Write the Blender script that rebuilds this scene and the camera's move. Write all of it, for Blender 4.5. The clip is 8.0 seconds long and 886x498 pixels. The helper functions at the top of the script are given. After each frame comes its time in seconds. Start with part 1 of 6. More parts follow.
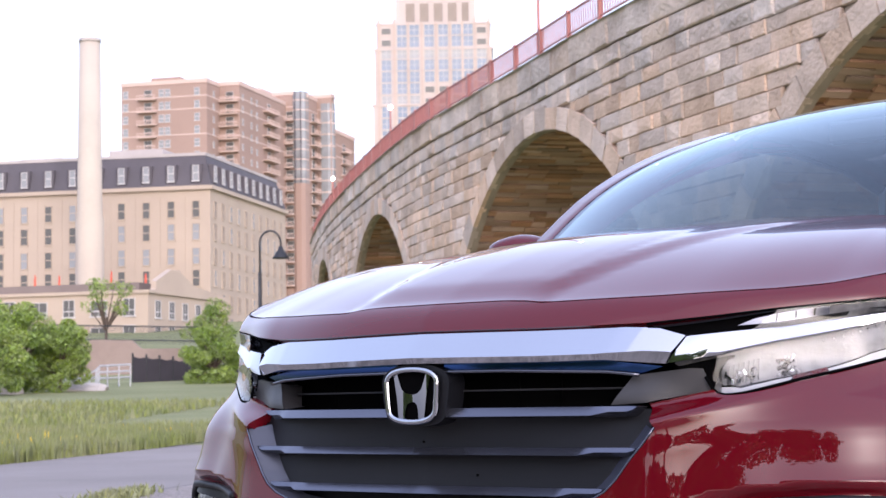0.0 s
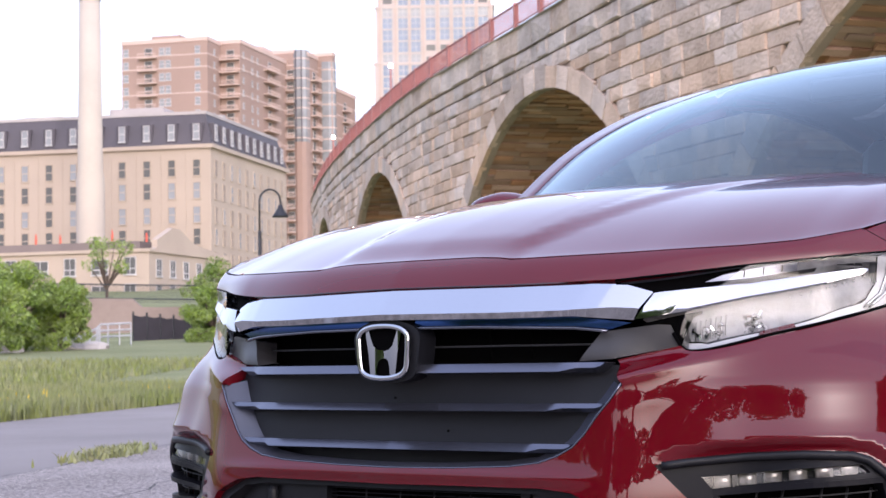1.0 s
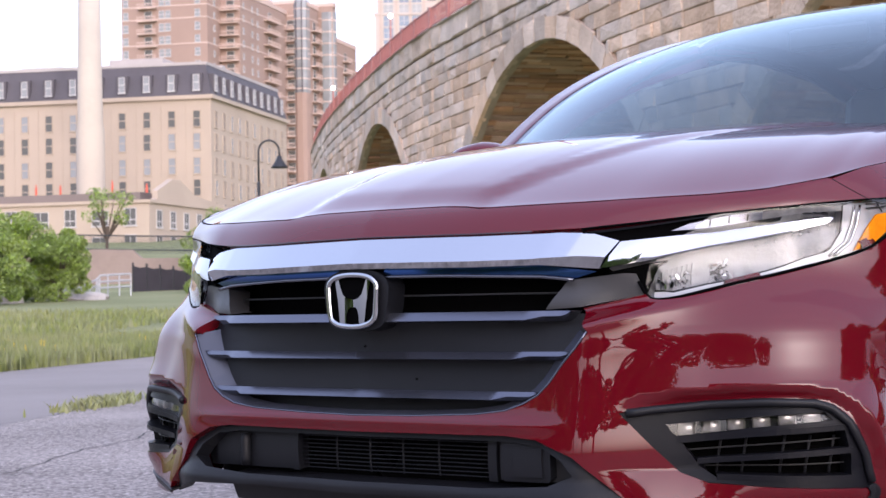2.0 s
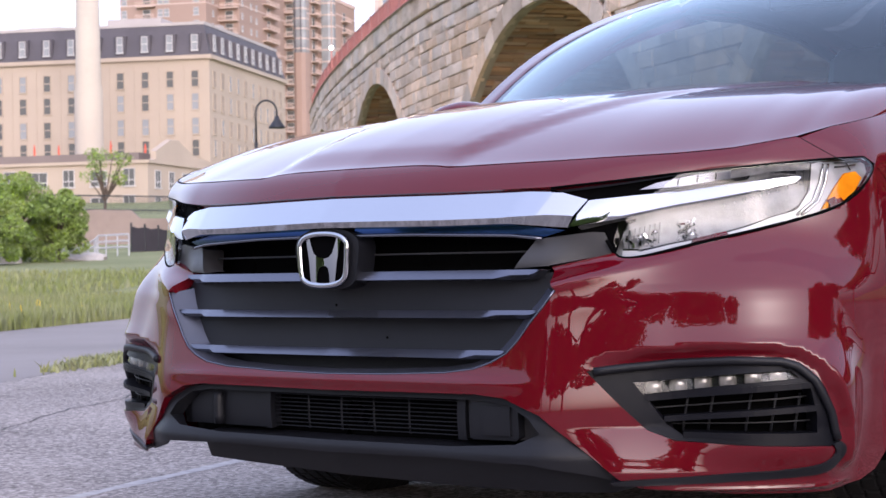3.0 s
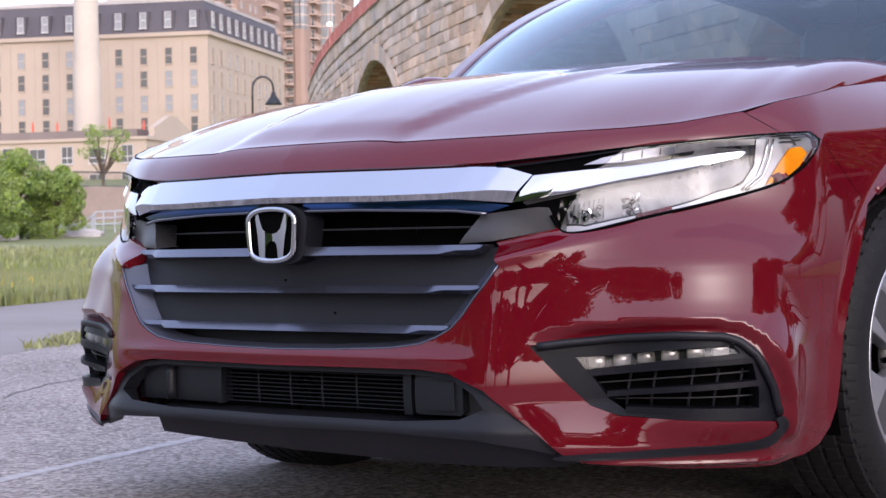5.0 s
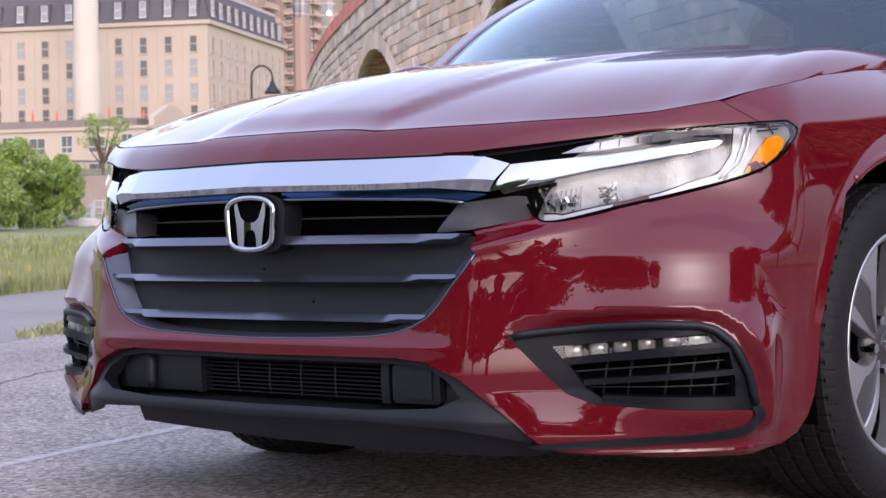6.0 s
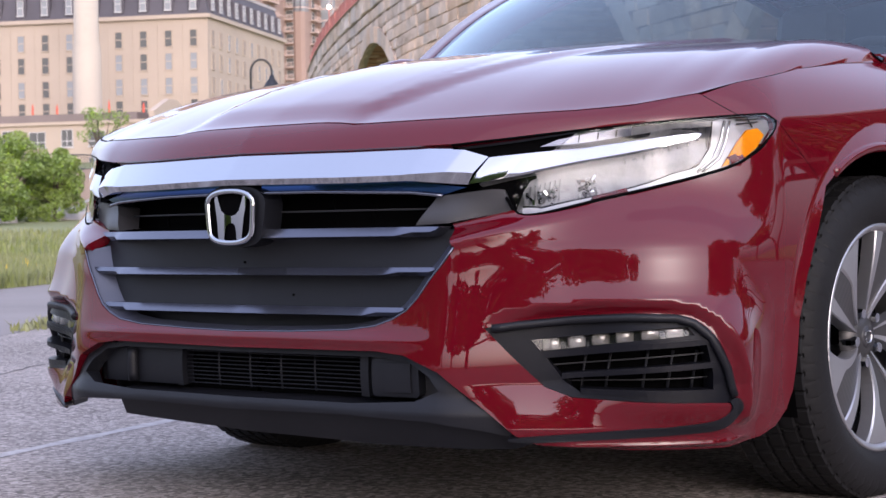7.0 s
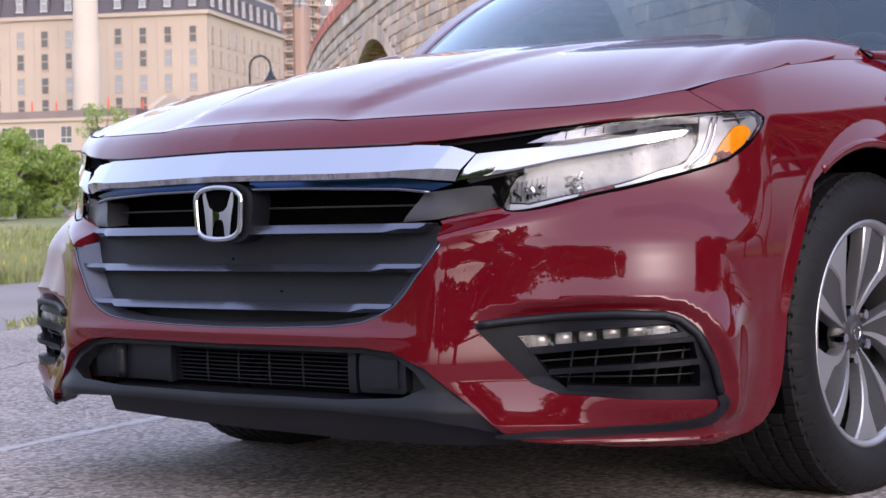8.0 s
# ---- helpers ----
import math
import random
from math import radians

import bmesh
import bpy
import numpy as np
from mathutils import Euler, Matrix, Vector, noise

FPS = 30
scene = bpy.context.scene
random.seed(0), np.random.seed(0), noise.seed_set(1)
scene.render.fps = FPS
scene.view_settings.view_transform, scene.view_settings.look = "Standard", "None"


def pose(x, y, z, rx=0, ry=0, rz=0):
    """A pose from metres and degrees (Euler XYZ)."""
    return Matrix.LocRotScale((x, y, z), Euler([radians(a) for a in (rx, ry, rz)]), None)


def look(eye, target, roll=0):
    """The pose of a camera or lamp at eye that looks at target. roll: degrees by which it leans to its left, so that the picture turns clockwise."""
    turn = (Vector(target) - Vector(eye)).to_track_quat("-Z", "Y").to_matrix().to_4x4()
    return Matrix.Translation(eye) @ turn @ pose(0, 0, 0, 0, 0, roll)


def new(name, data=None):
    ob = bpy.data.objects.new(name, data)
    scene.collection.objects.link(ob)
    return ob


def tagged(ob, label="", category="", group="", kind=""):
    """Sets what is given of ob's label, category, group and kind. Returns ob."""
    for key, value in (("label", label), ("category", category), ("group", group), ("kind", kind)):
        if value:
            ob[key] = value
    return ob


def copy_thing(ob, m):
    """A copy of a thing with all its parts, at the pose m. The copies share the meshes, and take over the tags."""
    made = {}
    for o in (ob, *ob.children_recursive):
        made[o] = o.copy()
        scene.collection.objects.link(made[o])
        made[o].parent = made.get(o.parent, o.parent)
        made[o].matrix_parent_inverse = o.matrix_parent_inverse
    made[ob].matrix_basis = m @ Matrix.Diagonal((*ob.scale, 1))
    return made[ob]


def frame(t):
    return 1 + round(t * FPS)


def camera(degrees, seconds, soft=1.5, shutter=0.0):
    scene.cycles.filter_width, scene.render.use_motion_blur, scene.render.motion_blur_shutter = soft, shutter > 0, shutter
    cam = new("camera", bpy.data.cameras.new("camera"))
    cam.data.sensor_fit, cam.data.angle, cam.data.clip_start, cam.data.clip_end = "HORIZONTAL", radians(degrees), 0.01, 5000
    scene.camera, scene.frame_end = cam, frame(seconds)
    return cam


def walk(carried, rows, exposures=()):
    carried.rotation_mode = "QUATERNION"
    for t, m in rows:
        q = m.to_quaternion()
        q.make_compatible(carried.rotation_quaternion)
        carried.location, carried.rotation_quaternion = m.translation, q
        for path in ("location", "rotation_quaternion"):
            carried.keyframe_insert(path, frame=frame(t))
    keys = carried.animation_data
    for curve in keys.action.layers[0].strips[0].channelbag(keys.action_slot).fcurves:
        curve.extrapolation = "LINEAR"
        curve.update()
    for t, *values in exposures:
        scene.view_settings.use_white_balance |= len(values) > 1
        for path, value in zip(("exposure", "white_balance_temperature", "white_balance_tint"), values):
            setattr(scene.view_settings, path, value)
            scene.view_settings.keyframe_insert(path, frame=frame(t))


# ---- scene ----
# ---- camera and its walk ----
cam = camera(27.53, 8.0)
cam.data.dof.use_dof, cam.data.dof.focus_distance, cam.data.dof.aperture_fstop = True, 3.4, 20
PATH = (
    (0.0, 2.211, -2.589, 0.569, 39.444, 4.777), (0.5, 2.240, -2.580, 0.566, 39.471, 4.198),
    (1.0, 2.263, -2.563, 0.564, 39.506, 3.469), (1.5, 2.291, -2.549, 0.561, 39.542, 2.696),
    (3.0, 2.362, -2.503, 0.555, 39.554, 0.663), (3.5, 2.383, -2.490, 0.553, 39.554, 0.341),
    (4.0, 2.399, -2.472, 0.553, 39.555, 0.178), (4.5, 2.419, -2.456, 0.552, 39.562, 0.073),
    (6.0, 2.468, -2.414, 0.550, 39.569, -0.425), (6.5, 2.484, -2.403, 0.549, 39.607, -0.532),
    (7.0, 2.498, -2.390, 0.548, 39.586, -0.618), (7.5, 2.507, -2.381, 0.548, 39.569, -0.706),
    (8.0, 2.515, -2.376, 0.548, 39.578, -0.737))


def aim(x, y, z, yaw, pitch):
    a, b = radians(yaw), radians(pitch)
    way = Vector((-math.sin(a) * math.cos(b), math.cos(a) * math.cos(b), math.sin(b)))
    return look((x, y, z), Vector((x, y, z)) + way, -0.9)


walk(cam, [(t, aim(x, y, z, a, b)) for t, x, y, z, a, b in PATH], [(0.0, 2.79, 5800, 22), (8.0, 2.79, 5800, 22)])

# ---- world, sun ----
world = bpy.data.worlds.new("world")
scene.world = world
world.use_nodes = True
wn = world.node_tree
sky = wn.nodes.new("ShaderNodeTexSky")
sky.sky_type, sky.sun_disc = "NISHITA", False
sky.sun_elevation, sky.sun_rotation = radians(15), radians(126)
sky.air_density, sky.dust_density, sky.ozone_density = 1.0, 6.0, 1.0
haze = wn.nodes.new("ShaderNodeHueSaturation")
haze.inputs["Saturation"].default_value = 0.75
soften = wn.nodes.new("ShaderNodeGamma")
soften.inputs["Gamma"].default_value = 0.70
wn.links.new(sky.outputs[0], soften.inputs["Color"])
wn.links.new(soften.outputs[0], haze.inputs["Color"])
# thin cloud over all the sky
where, axes, rise, veil, total = (wn.nodes.new("ShaderNode" + k) for k in ("TexCoord", "SeparateXYZ", "MapRange", "VectorMath", "VectorMath"))
rise.inputs[3].default_value, rise.inputs[4].default_value = 0.21, 0.64
veil.operation, total.operation = "SCALE", "MULTIPLY_ADD"
veil.inputs[0].default_value = (0.94, 1.0, 1.30)
total.inputs[1].default_value = (0.62, 0.62, 0.62)
wn.links.new(where.outputs["Generated"], axes.inputs[0])
wn.links.new(axes.outputs["Z"], rise.inputs[0])
wn.links.new(rise.outputs[0], veil.inputs["Scale"])
wn.links.new(haze.outputs[0], total.inputs[0])
wn.links.new(veil.outputs[0], total.inputs[2])
wn.links.new(total.outputs[0], wn.nodes["Background"].inputs[0])
wn.nodes["Background"].inputs[1].default_value = 0.15
sun_data = bpy.data.lights.new("sun", "SUN")
sun_data.energy, sun_data.angle, sun_data.color = 0.15, radians(130), (1.0, 0.86, 0.74)
sun = new("sun", sun_data)
sun.matrix_world = look((81, -59, 27), (0, 0, 0))


# ---- materials ----
def material(name, color, rough=0.5, metal=0.0, var=0.12, scale=3.0, bump=0.0, fine=60.0, coat=0.0, second=None, island=0.0, stretch=(1, 1, 1), spec=0.5):
    m = bpy.data.materials.new(name)
    m.use_nodes = True
    t = m.node_tree
    p = t.nodes["Principled BSDF"]
    p.inputs["Roughness"].default_value, p.inputs["Metallic"].default_value = rough, metal
    p.inputs["Specular IOR Level"].default_value = spec
    p.inputs["Coat Weight"].default_value, p.inputs["Coat Roughness"].default_value, p.inputs["Coat IOR"].default_value = coat, 0.02, 1.49
    co = t.nodes.new("ShaderNodeTexCoord")
    mp = t.nodes.new("ShaderNodeMapping")
    mp.inputs["Scale"].default_value = stretch
    t.links.new(co.outputs["Object"], mp.inputs[0])
    big, small = t.nodes.new("ShaderNodeTexNoise"), t.nodes.new("ShaderNodeTexNoise")
    for n, s in ((big, scale), (small, fine)):
        n.inputs["Scale"].default_value, n.inputs["Detail"].default_value = s, 5
        t.links.new(mp.outputs[0], n.inputs["Vector"])
    mix = t.nodes.new("ShaderNodeMix")
    mix.data_type = "RGBA"
    c2 = second or tuple(c * (1 - 2 * var) for c in color)
    mix.inputs[6].default_value, mix.inputs[7].default_value = (*color, 1), (*c2, 1)
    add = t.nodes.new("ShaderNodeMath")
    add.operation = "MULTIPLY_ADD"
    add.inputs[1].default_value, add.inputs[2].default_value = 0.5, -0.02
    t.links.new(small.outputs[0], add.inputs[0])
    ramp = t.nodes.new("ShaderNodeMath")
    ramp.operation, ramp.use_clamp = "MULTIPLY_ADD", True
    ramp.inputs[1].default_value = 2.2
    t.links.new(big.outputs[0], ramp.inputs[0])
    off = t.nodes.new("ShaderNodeMath")
    off.operation, off.inputs[1].default_value = "SUBTRACT", 1.05
    t.links.new(add.outputs[0], off.inputs[0])
    t.links.new(off.outputs[0], ramp.inputs[2])
    t.links.new(ramp.outputs[0], mix.inputs[0])
    out = mix.outputs[2]
    if island:
        g, ob = t.nodes.new("ShaderNodeNewGeometry"), t.nodes.new("ShaderNodeObjectInfo")
        s = t.nodes.new("ShaderNodeMath")
        s.operation = "ADD"
        t.links.new(g.outputs["Random Per Island"], s.inputs[0])
        t.links.new(ob.outputs["Random"], s.inputs[1])
        fr = t.nodes.new("ShaderNodeMath")
        fr.operation = "FRACT"
        t.links.new(s.outputs[0], fr.inputs[0])
        h = t.nodes.new("ShaderNodeHueSaturation")
        v = t.nodes.new("ShaderNodeMapRange")
        v.inputs[3].default_value, v.inputs[4].default_value = 1 - island, 1 + island
        t.links.new(fr.outputs[0], v.inputs[0])
        t.links.new(v.outputs[0], h.inputs["Value"])
        w = t.nodes.new("ShaderNodeMath")
        w.operation, w.inputs[1].default_value = "MULTIPLY", 7.31
        t.links.new(fr.outputs[0], w.inputs[0])
        w2 = t.nodes.new("ShaderNodeMath")
        w2.operation = "FRACT"
        t.links.new(w.outputs[0], w2.inputs[0])
        v2 = t.nodes.new("ShaderNodeMapRange")
        v2.inputs[3].default_value, v2.inputs[4].default_value = 0.75, 1.25
        t.links.new(w2.outputs[0], v2.inputs[0])
        t.links.new(v2.outputs[0], h.inputs["Saturation"])
        t.links.new(out, h.inputs["Color"])
        out = h.outputs[0]
    t.links.new(out, p.inputs["Base Color"])
    if bump:
        b = t.nodes.new("ShaderNodeBump")
        b.inputs["Strength"].default_value, b.inputs["Distance"].default_value = 1.0, bump
        t.links.new(small.outputs[0], b.inputs["Height"])
        t.links.new(b.outputs[0], p.inputs["Normal"])
    return m


paint = material("red_car_paint", (0.078, 0.0018, 0.0058), 0.5, 0.0, 0.03, 2, coat=1.0, fine=400, spec=0.0)
chrome = material("chrome", (0.46, 0.475, 0.505), 0.06, 1.0, 0.02)
blue_chrome = material("blue_tinted_chrome", (0.03, 0.07, 0.22), 0.1, 0.9, 0.02)
gloss_grey = material("gloss_grey_plastic", (0.13, 0.137, 0.17), 0.18, 0.9, 0.05)
dark_plastic = material("dark_plastic", (0.0065, 0.007, 0.010), 0.48, 0.0, 0.1, 6, bump=0.0003, fine=900, spec=0.26)
mid_plastic = material("mid_grey_plastic", (0.028, 0.028, 0.032), 0.4, 0.0, 0.08, 6, bump=0.0003, fine=900, spec=0.4)
# black plastic parts, and near-black sheets painted as the shade inside openings
black_void = material("black_plastic_and_shade", (0.0015, 0.0015, 0.0018), 0.8, 0.0, 0.1, spec=0.02)
rubber = material("tyre_rubber", (0.0085, 0.0082, 0.009), 0.62, 0.0, 0.15, 9, bump=0.0006, fine=500, spec=0.2)
alloy = material("machined_alloy", (0.42, 0.42, 0.44), 0.38, 0.9, 0.04, 5)
alloy_dark = material("dark_painted_alloy", (0.055, 0.054, 0.056), 0.35, 0.5, 0.06, 5)
lens_white = material("lamp_reflector", (0.165, 0.168, 0.18), 0.42, 0.4, 0.3, 45, bump=0.0008, fine=140)
lamp_rim = material("lamp_rim_plating", (0.34, 0.345, 0.365), 0.35, 0.4, 0.06, 20)
bezel_mat = material("grey_bezel_plastic", (0.006, 0.0063, 0.009), 0.38, 0.0, 0.08, 6, bump=0.0003, fine=900, spec=0.12)
led_mat = material("led_cell", (0.26, 0.245, 0.23), 0.2, 0.5, 0.1, 60)
wall_plastic = material("blue_grey_plastic", (0.055, 0.06, 0.085), 0.3, 0.2, 0.05)
amber_mat = material("amber_lens", (0.78, 0.27, 0.003), 0.5, 0.0, 0.12, 60, spec=0.0)
interior = material("dark_interior", (0.03, 0.03, 0.032), 0.7)
seat_cloth = material("light_seat_cloth", (0.30, 0.28, 0.27), 0.8, 0, 0.1, 8)


def speckled(name, dark, light, grain=150.0):
    """asphalt: pale and dark grit in a worn binder, with broad stains"""
    m = bpy.data.materials.new(name)
    m.use_nodes = True
    t = m.node_tree
    p = t.nodes["Principled BSDF"]
    p.inputs["Roughness"].default_value = 0.9
    co = t.nodes.new("ShaderNodeTexCoord")
    cell, broad, mid = t.nodes.new("ShaderNodeTexVoronoi"), t.nodes.new("ShaderNodeTexNoise"), t.nodes.new("ShaderNodeTexNoise")
    cell.inputs["Scale"].default_value = grain
    broad.inputs["Scale"].default_value, broad.inputs["Detail"].default_value = 0.8, 6
    mid.inputs["Scale"].default_value, mid.inputs["Detail"].default_value = 48, 6
    for n in (cell, broad, mid):
        t.links.new(co.outputs["Object"], n.inputs["Vector"])
    bw = t.nodes.new("ShaderNodeRGBToBW")
    t.links.new(cell.outputs["Color"], bw.inputs[0])
    power = t.nodes.new("ShaderNodeMath")
    power.operation, power.inputs[1].default_value = "POWER", 2.2
    t.links.new(bw.outputs[0], power.inputs[0])
    a = t.nodes.new("ShaderNodeMath")
    a.operation, a.inputs[1].default_value = "MULTIPLY_ADD", 0.9
    t.links.new(mid.outputs[0], a.inputs[0])
    t.links.new(power.outputs[0], a.inputs[2])
    b = t.nodes.new("ShaderNodeMath")
    b.operation, b.inputs[1].default_value = "MULTIPLY_ADD", 0.8
    t.links.new(broad.outputs[0], b.inputs[0])
    t.links.new(a.outputs[0], b.inputs[2])
    r = t.nodes.new("ShaderNodeMapRange")
    r.inputs[1].default_value, r.inputs[2].default_value = 0.70, 1.55
    t.links.new(b.outputs[0], r.inputs[0])
    mix = t.nodes.new("ShaderNodeMix")
    mix.data_type = "RGBA"
    mix.inputs[6].default_value, mix.inputs[7].default_value = (*dark, 1), (*light, 1)
    t.links.new(r.outputs[0], mix.inputs[0])
    t.links.new(mix.outputs[2], p.inputs["Base Color"])
    bump = t.nodes.new("ShaderNodeBump")
    bump.inputs["Distance"].default_value = 0.007
    t.links.new(power.outputs[0], bump.inputs["Height"])
    t.links.new(bump.outputs[0], p.inputs["Normal"])
    return m


asphalt = speckled("asphalt", (0.050, 0.040, 0.034), (0.42, 0.365, 0.33), 95.0)
path_mat = material("pale_path_asphalt", (0.23, 0.203, 0.188), 0.9, 0.0, 0.08, 0.5, bump=0.004, fine=60, second=(0.165, 0.145, 0.134))
line_mat = material("worn_white_paint", (0.40, 0.375, 0.36), 0.85, 0.0, 0.2, 25, fine=120, second=(0.22, 0.20, 0.19))
soil = material("grass_ground", (0.155, 0.17, 0.065), 0.95, 0.0, 0.2, 0.25, bump=0.03, fine=8, second=(0.23, 0.23, 0.105))
blade_mat = material("grass_blades", (0.165, 0.195, 0.065), 0.7, 0.0, 0.2, 0.4, fine=5, second=(0.26, 0.26, 0.125), island=0.2)
flower_mat = material("yellow_flowers", (0.7, 0.5, 0.03), 0.7)
leaf_mat = material("shrub_leaves", (0.165, 0.25, 0.05), 0.6, 0.0, 0.2, 0.8, fine=6, second=(0.27, 0.33, 0.075), island=0.25)
bark = material("bark", (0.12, 0.09, 0.07), 0.9, 0.0, 0.2, 3, bump=0.02, fine=25)
stone_mat = material("limestone_blocks", (0.60, 0.46, 0.36), 0.9, 0.0, 0.2, 0.9, bump=0.09, fine=7, second=(0.40, 0.30, 0.225), island=0.24)
coping_mat = material("weathered_coping_stone", (0.58, 0.475, 0.395), 0.9, 0.0, 0.2, 0.7, bump=0.12, fine=5, second=(0.30, 0.24, 0.20), island=0.16)
# brown layered limestone, with the shade under the arches put into its colour
stone_shaded = material("shaded_vault_limestone", (0.44, 0.265, 0.175), 0.9, 0.0, 0.2, 0.3, bump=0.08, fine=2.5, second=(0.15, 0.09, 0.065), stretch=(0.4, 0.4, 2.2), island=0.3)
mortar = material("mortar", (0.36, 0.29, 0.23), 0.95, 0.0, 0.2, 0.6)
rail_mat = material("red_painted_steel", (0.36, 0.13, 0.105), 0.5, 0.0, 0.1, 2)
truss_mat = material("brown_painted_steel", (0.10, 0.05, 0.04), 0.6, 0.0, 0.15, 1)
iron = material("black_iron", (0.02, 0.022, 0.028), 0.5, 0.3, 0.1)
mesh_fence = material("dark_fence_fabric", (0.04, 0.035, 0.045), 0.8, 0.0, 0.15, 1)
steel = material("galvanised_rail", (0.45, 0.46, 0.5), 0.4, 0.5, 0.1)
cream = material("cream_brick", (0.425, 0.345, 0.272), 0.9, 0.0, 0.06, 0.15, fine=3)
cream_side = cream
slate = material("slate_mansard", (0.085, 0.075, 0.085), 0.7, 0.0, 0.12, 0.3, fine=3)
brick = material("red_brown_brick", (0.33, 0.232, 0.19), 0.9, 0.0, 0.06, 0.1, fine=2)
brick_pale = material("pale_brick_band", (0.54, 0.41, 0.35), 0.9, 0.0, 0.06, 0.1, fine=2)
concrete = material("pale_concrete", (0.42, 0.38, 0.36), 0.9, 0.0, 0.1, 0.3, fine=2)
chimney_mat = material("chimney_concrete", (0.46, 0.40, 0.33), 0.9, 0.0, 0.08, 0.15, fine=2)
white_paint = material("white_window_paint", (0.50, 0.48, 0.47), 0.6)
roof_brown = material("brown_tar_roof", (0.19, 0.155, 0.14), 0.9, 0, 0.1, 0.3)
pane_dark = material("window_pane", (0.115, 0.115, 0.11), 0.2, 0.0, 0.25, 0.2, spec=0.3)
pane_light = material("bright_window_pane", (0.29, 0.30, 0.31), 0.2, 0.0, 0.2, 0.3, spec=0.4)
pane_faded = material("dusty_window_pane", (0.25, 0.205, 0.17), 0.4, 0.0, 0.2, 0.3, spec=0.3)
tower_stone = material("tower_stone", (0.52, 0.45, 0.41), 0.85, 0.0, 0.05, 0.1)
tower_warm = material("tower_tan_brick", (0.48, 0.39, 0.33), 0.85, 0.0, 0.05, 0.1)
tower_glass = material("blue_tower_glass", (0.15, 0.20, 0.28), 0.2, 0.0, 0.2, 0.3, spec=0.5)
marker_red = material("orange_red_paint", (0.65, 0.10, 0.05), 0.6)
rock_mat = material("pale_rock", (0.45, 0.41, 0.38), 0.9, 0.0, 0.15, 0.8, bump=0.05, fine=4)
wall_mat = material("old_brown_wall", (0.28, 0.22, 0.19), 0.95, 0.0, 0.2, 0.3, bump=0.03, fine=3)


def lamp_glow(name, color, strength):
    m = bpy.data.materials.new(name)
    m.use_nodes = True
    p = m.node_tree.nodes["Principled BSDF"]
    p.inputs["Emission Color"].default_value, p.inputs["Emission Strength"].default_value = (*color, 1), strength
    return m


def glass_like(name, tint, rough=0.0, ior=1.5, sheen=(1, 1, 1)):
    """thin clear cover: mostly lets light straight through, with a mirror sheen on top"""
    m = bpy.data.materials.new(name)
    m.use_nodes = True
    t = m.node_tree
    for n in list(t.nodes):
        if n.type == "BSDF_PRINCIPLED":
            t.nodes.remove(n)
    tr, gl, mx, fr = (t.nodes.new("ShaderNodeBsdf" + k) if k in ("Transparent", "Glossy") else t.nodes.new(k) for k in ("Transparent", "Glossy", "ShaderNodeMixShader", "ShaderNodeFresnel"))
    tr.inputs[0].default_value = (*tint, 1)
    gl.inputs["Roughness"].default_value = rough
    gl.inputs["Color"].default_value = (*sheen, 1)
    fr.inputs[0].default_value = ior
    t.links.new(fr.outputs[0], mx.inputs[0])
    t.links.new(tr.outputs[0], mx.inputs[1])
    t.links.new(gl.outputs[0], mx.inputs[2])
    t.links.new(mx.outputs[0], t.nodes["Material Output"].inputs[0])
    return m


clear = glass_like("clear_lamp_cover", (0.93, 0.94, 0.96))
windscreen_glass = glass_like("tinted_windscreen", (0.60, 0.70, 0.74), 0.0, 1.7, (0.80, 0.94, 1.0))
privacy_glass = glass_like("dark_side_glass", (0.30, 0.34, 0.34), 0.0, 1.5)


# ---- mesh helpers ----
def mesh_object(name, verts, faces, mat, parent=None, smooth=False, label=""):
    me = bpy.data.meshes.new(name)
    me.from_pydata([tuple(map(float, v)) for v in verts], [], [tuple(map(int, f)) for f in faces])
    if smooth:
        me.shade_smooth()
    me.materials.append(mat)
    ob = new(name, me)
    ob.parent = parent
    return tagged(ob, label)


def part(name, bm, mat, parent=None, label="", smooth=False):
    me = bpy.data.meshes.new(name)
    bm.normal_update()
    bm.to_mesh(me)
    bm.free()
    if smooth:
        me.shade_smooth()
    me.materials.append(mat)
    ob = new(name, me)
    ob.parent = parent
    return tagged(ob, label)


def thing(name, label, category, group="", at=(0, 0, 0), kind=""):
    ob = new(name)
    ob.location = at
    return tagged(ob, label, category, group, kind)


def add_box(bm, lo, hi, m=None, bevel=0.0):
    """a box between two corners, in the frame m"""
    m = m or Matrix()
    c = [(lo[i] + hi[i]) / 2 for i in range(3)]
    s = [abs(hi[i] - lo[i]) for i in range(3)]
    vs = bmesh.ops.create_cube(bm, size=1, matrix=m @ Matrix.Translation(c) @ Matrix.Diagonal((*s, 1)))["verts"]
    if bevel:
        es = list({e for v in vs for e in v.link_edges})
        bmesh.ops.bevel(bm, geom=es, offset=bevel, segments=1, affect="EDGES", profile=0.5)


def box_part(name, lo, hi, mat, parent=None, m=None, bevel=0.0, label=""):
    bm = bmesh.new()
    add_box(bm, lo, hi, m, bevel)
    return part(name, bm, mat, parent, label)


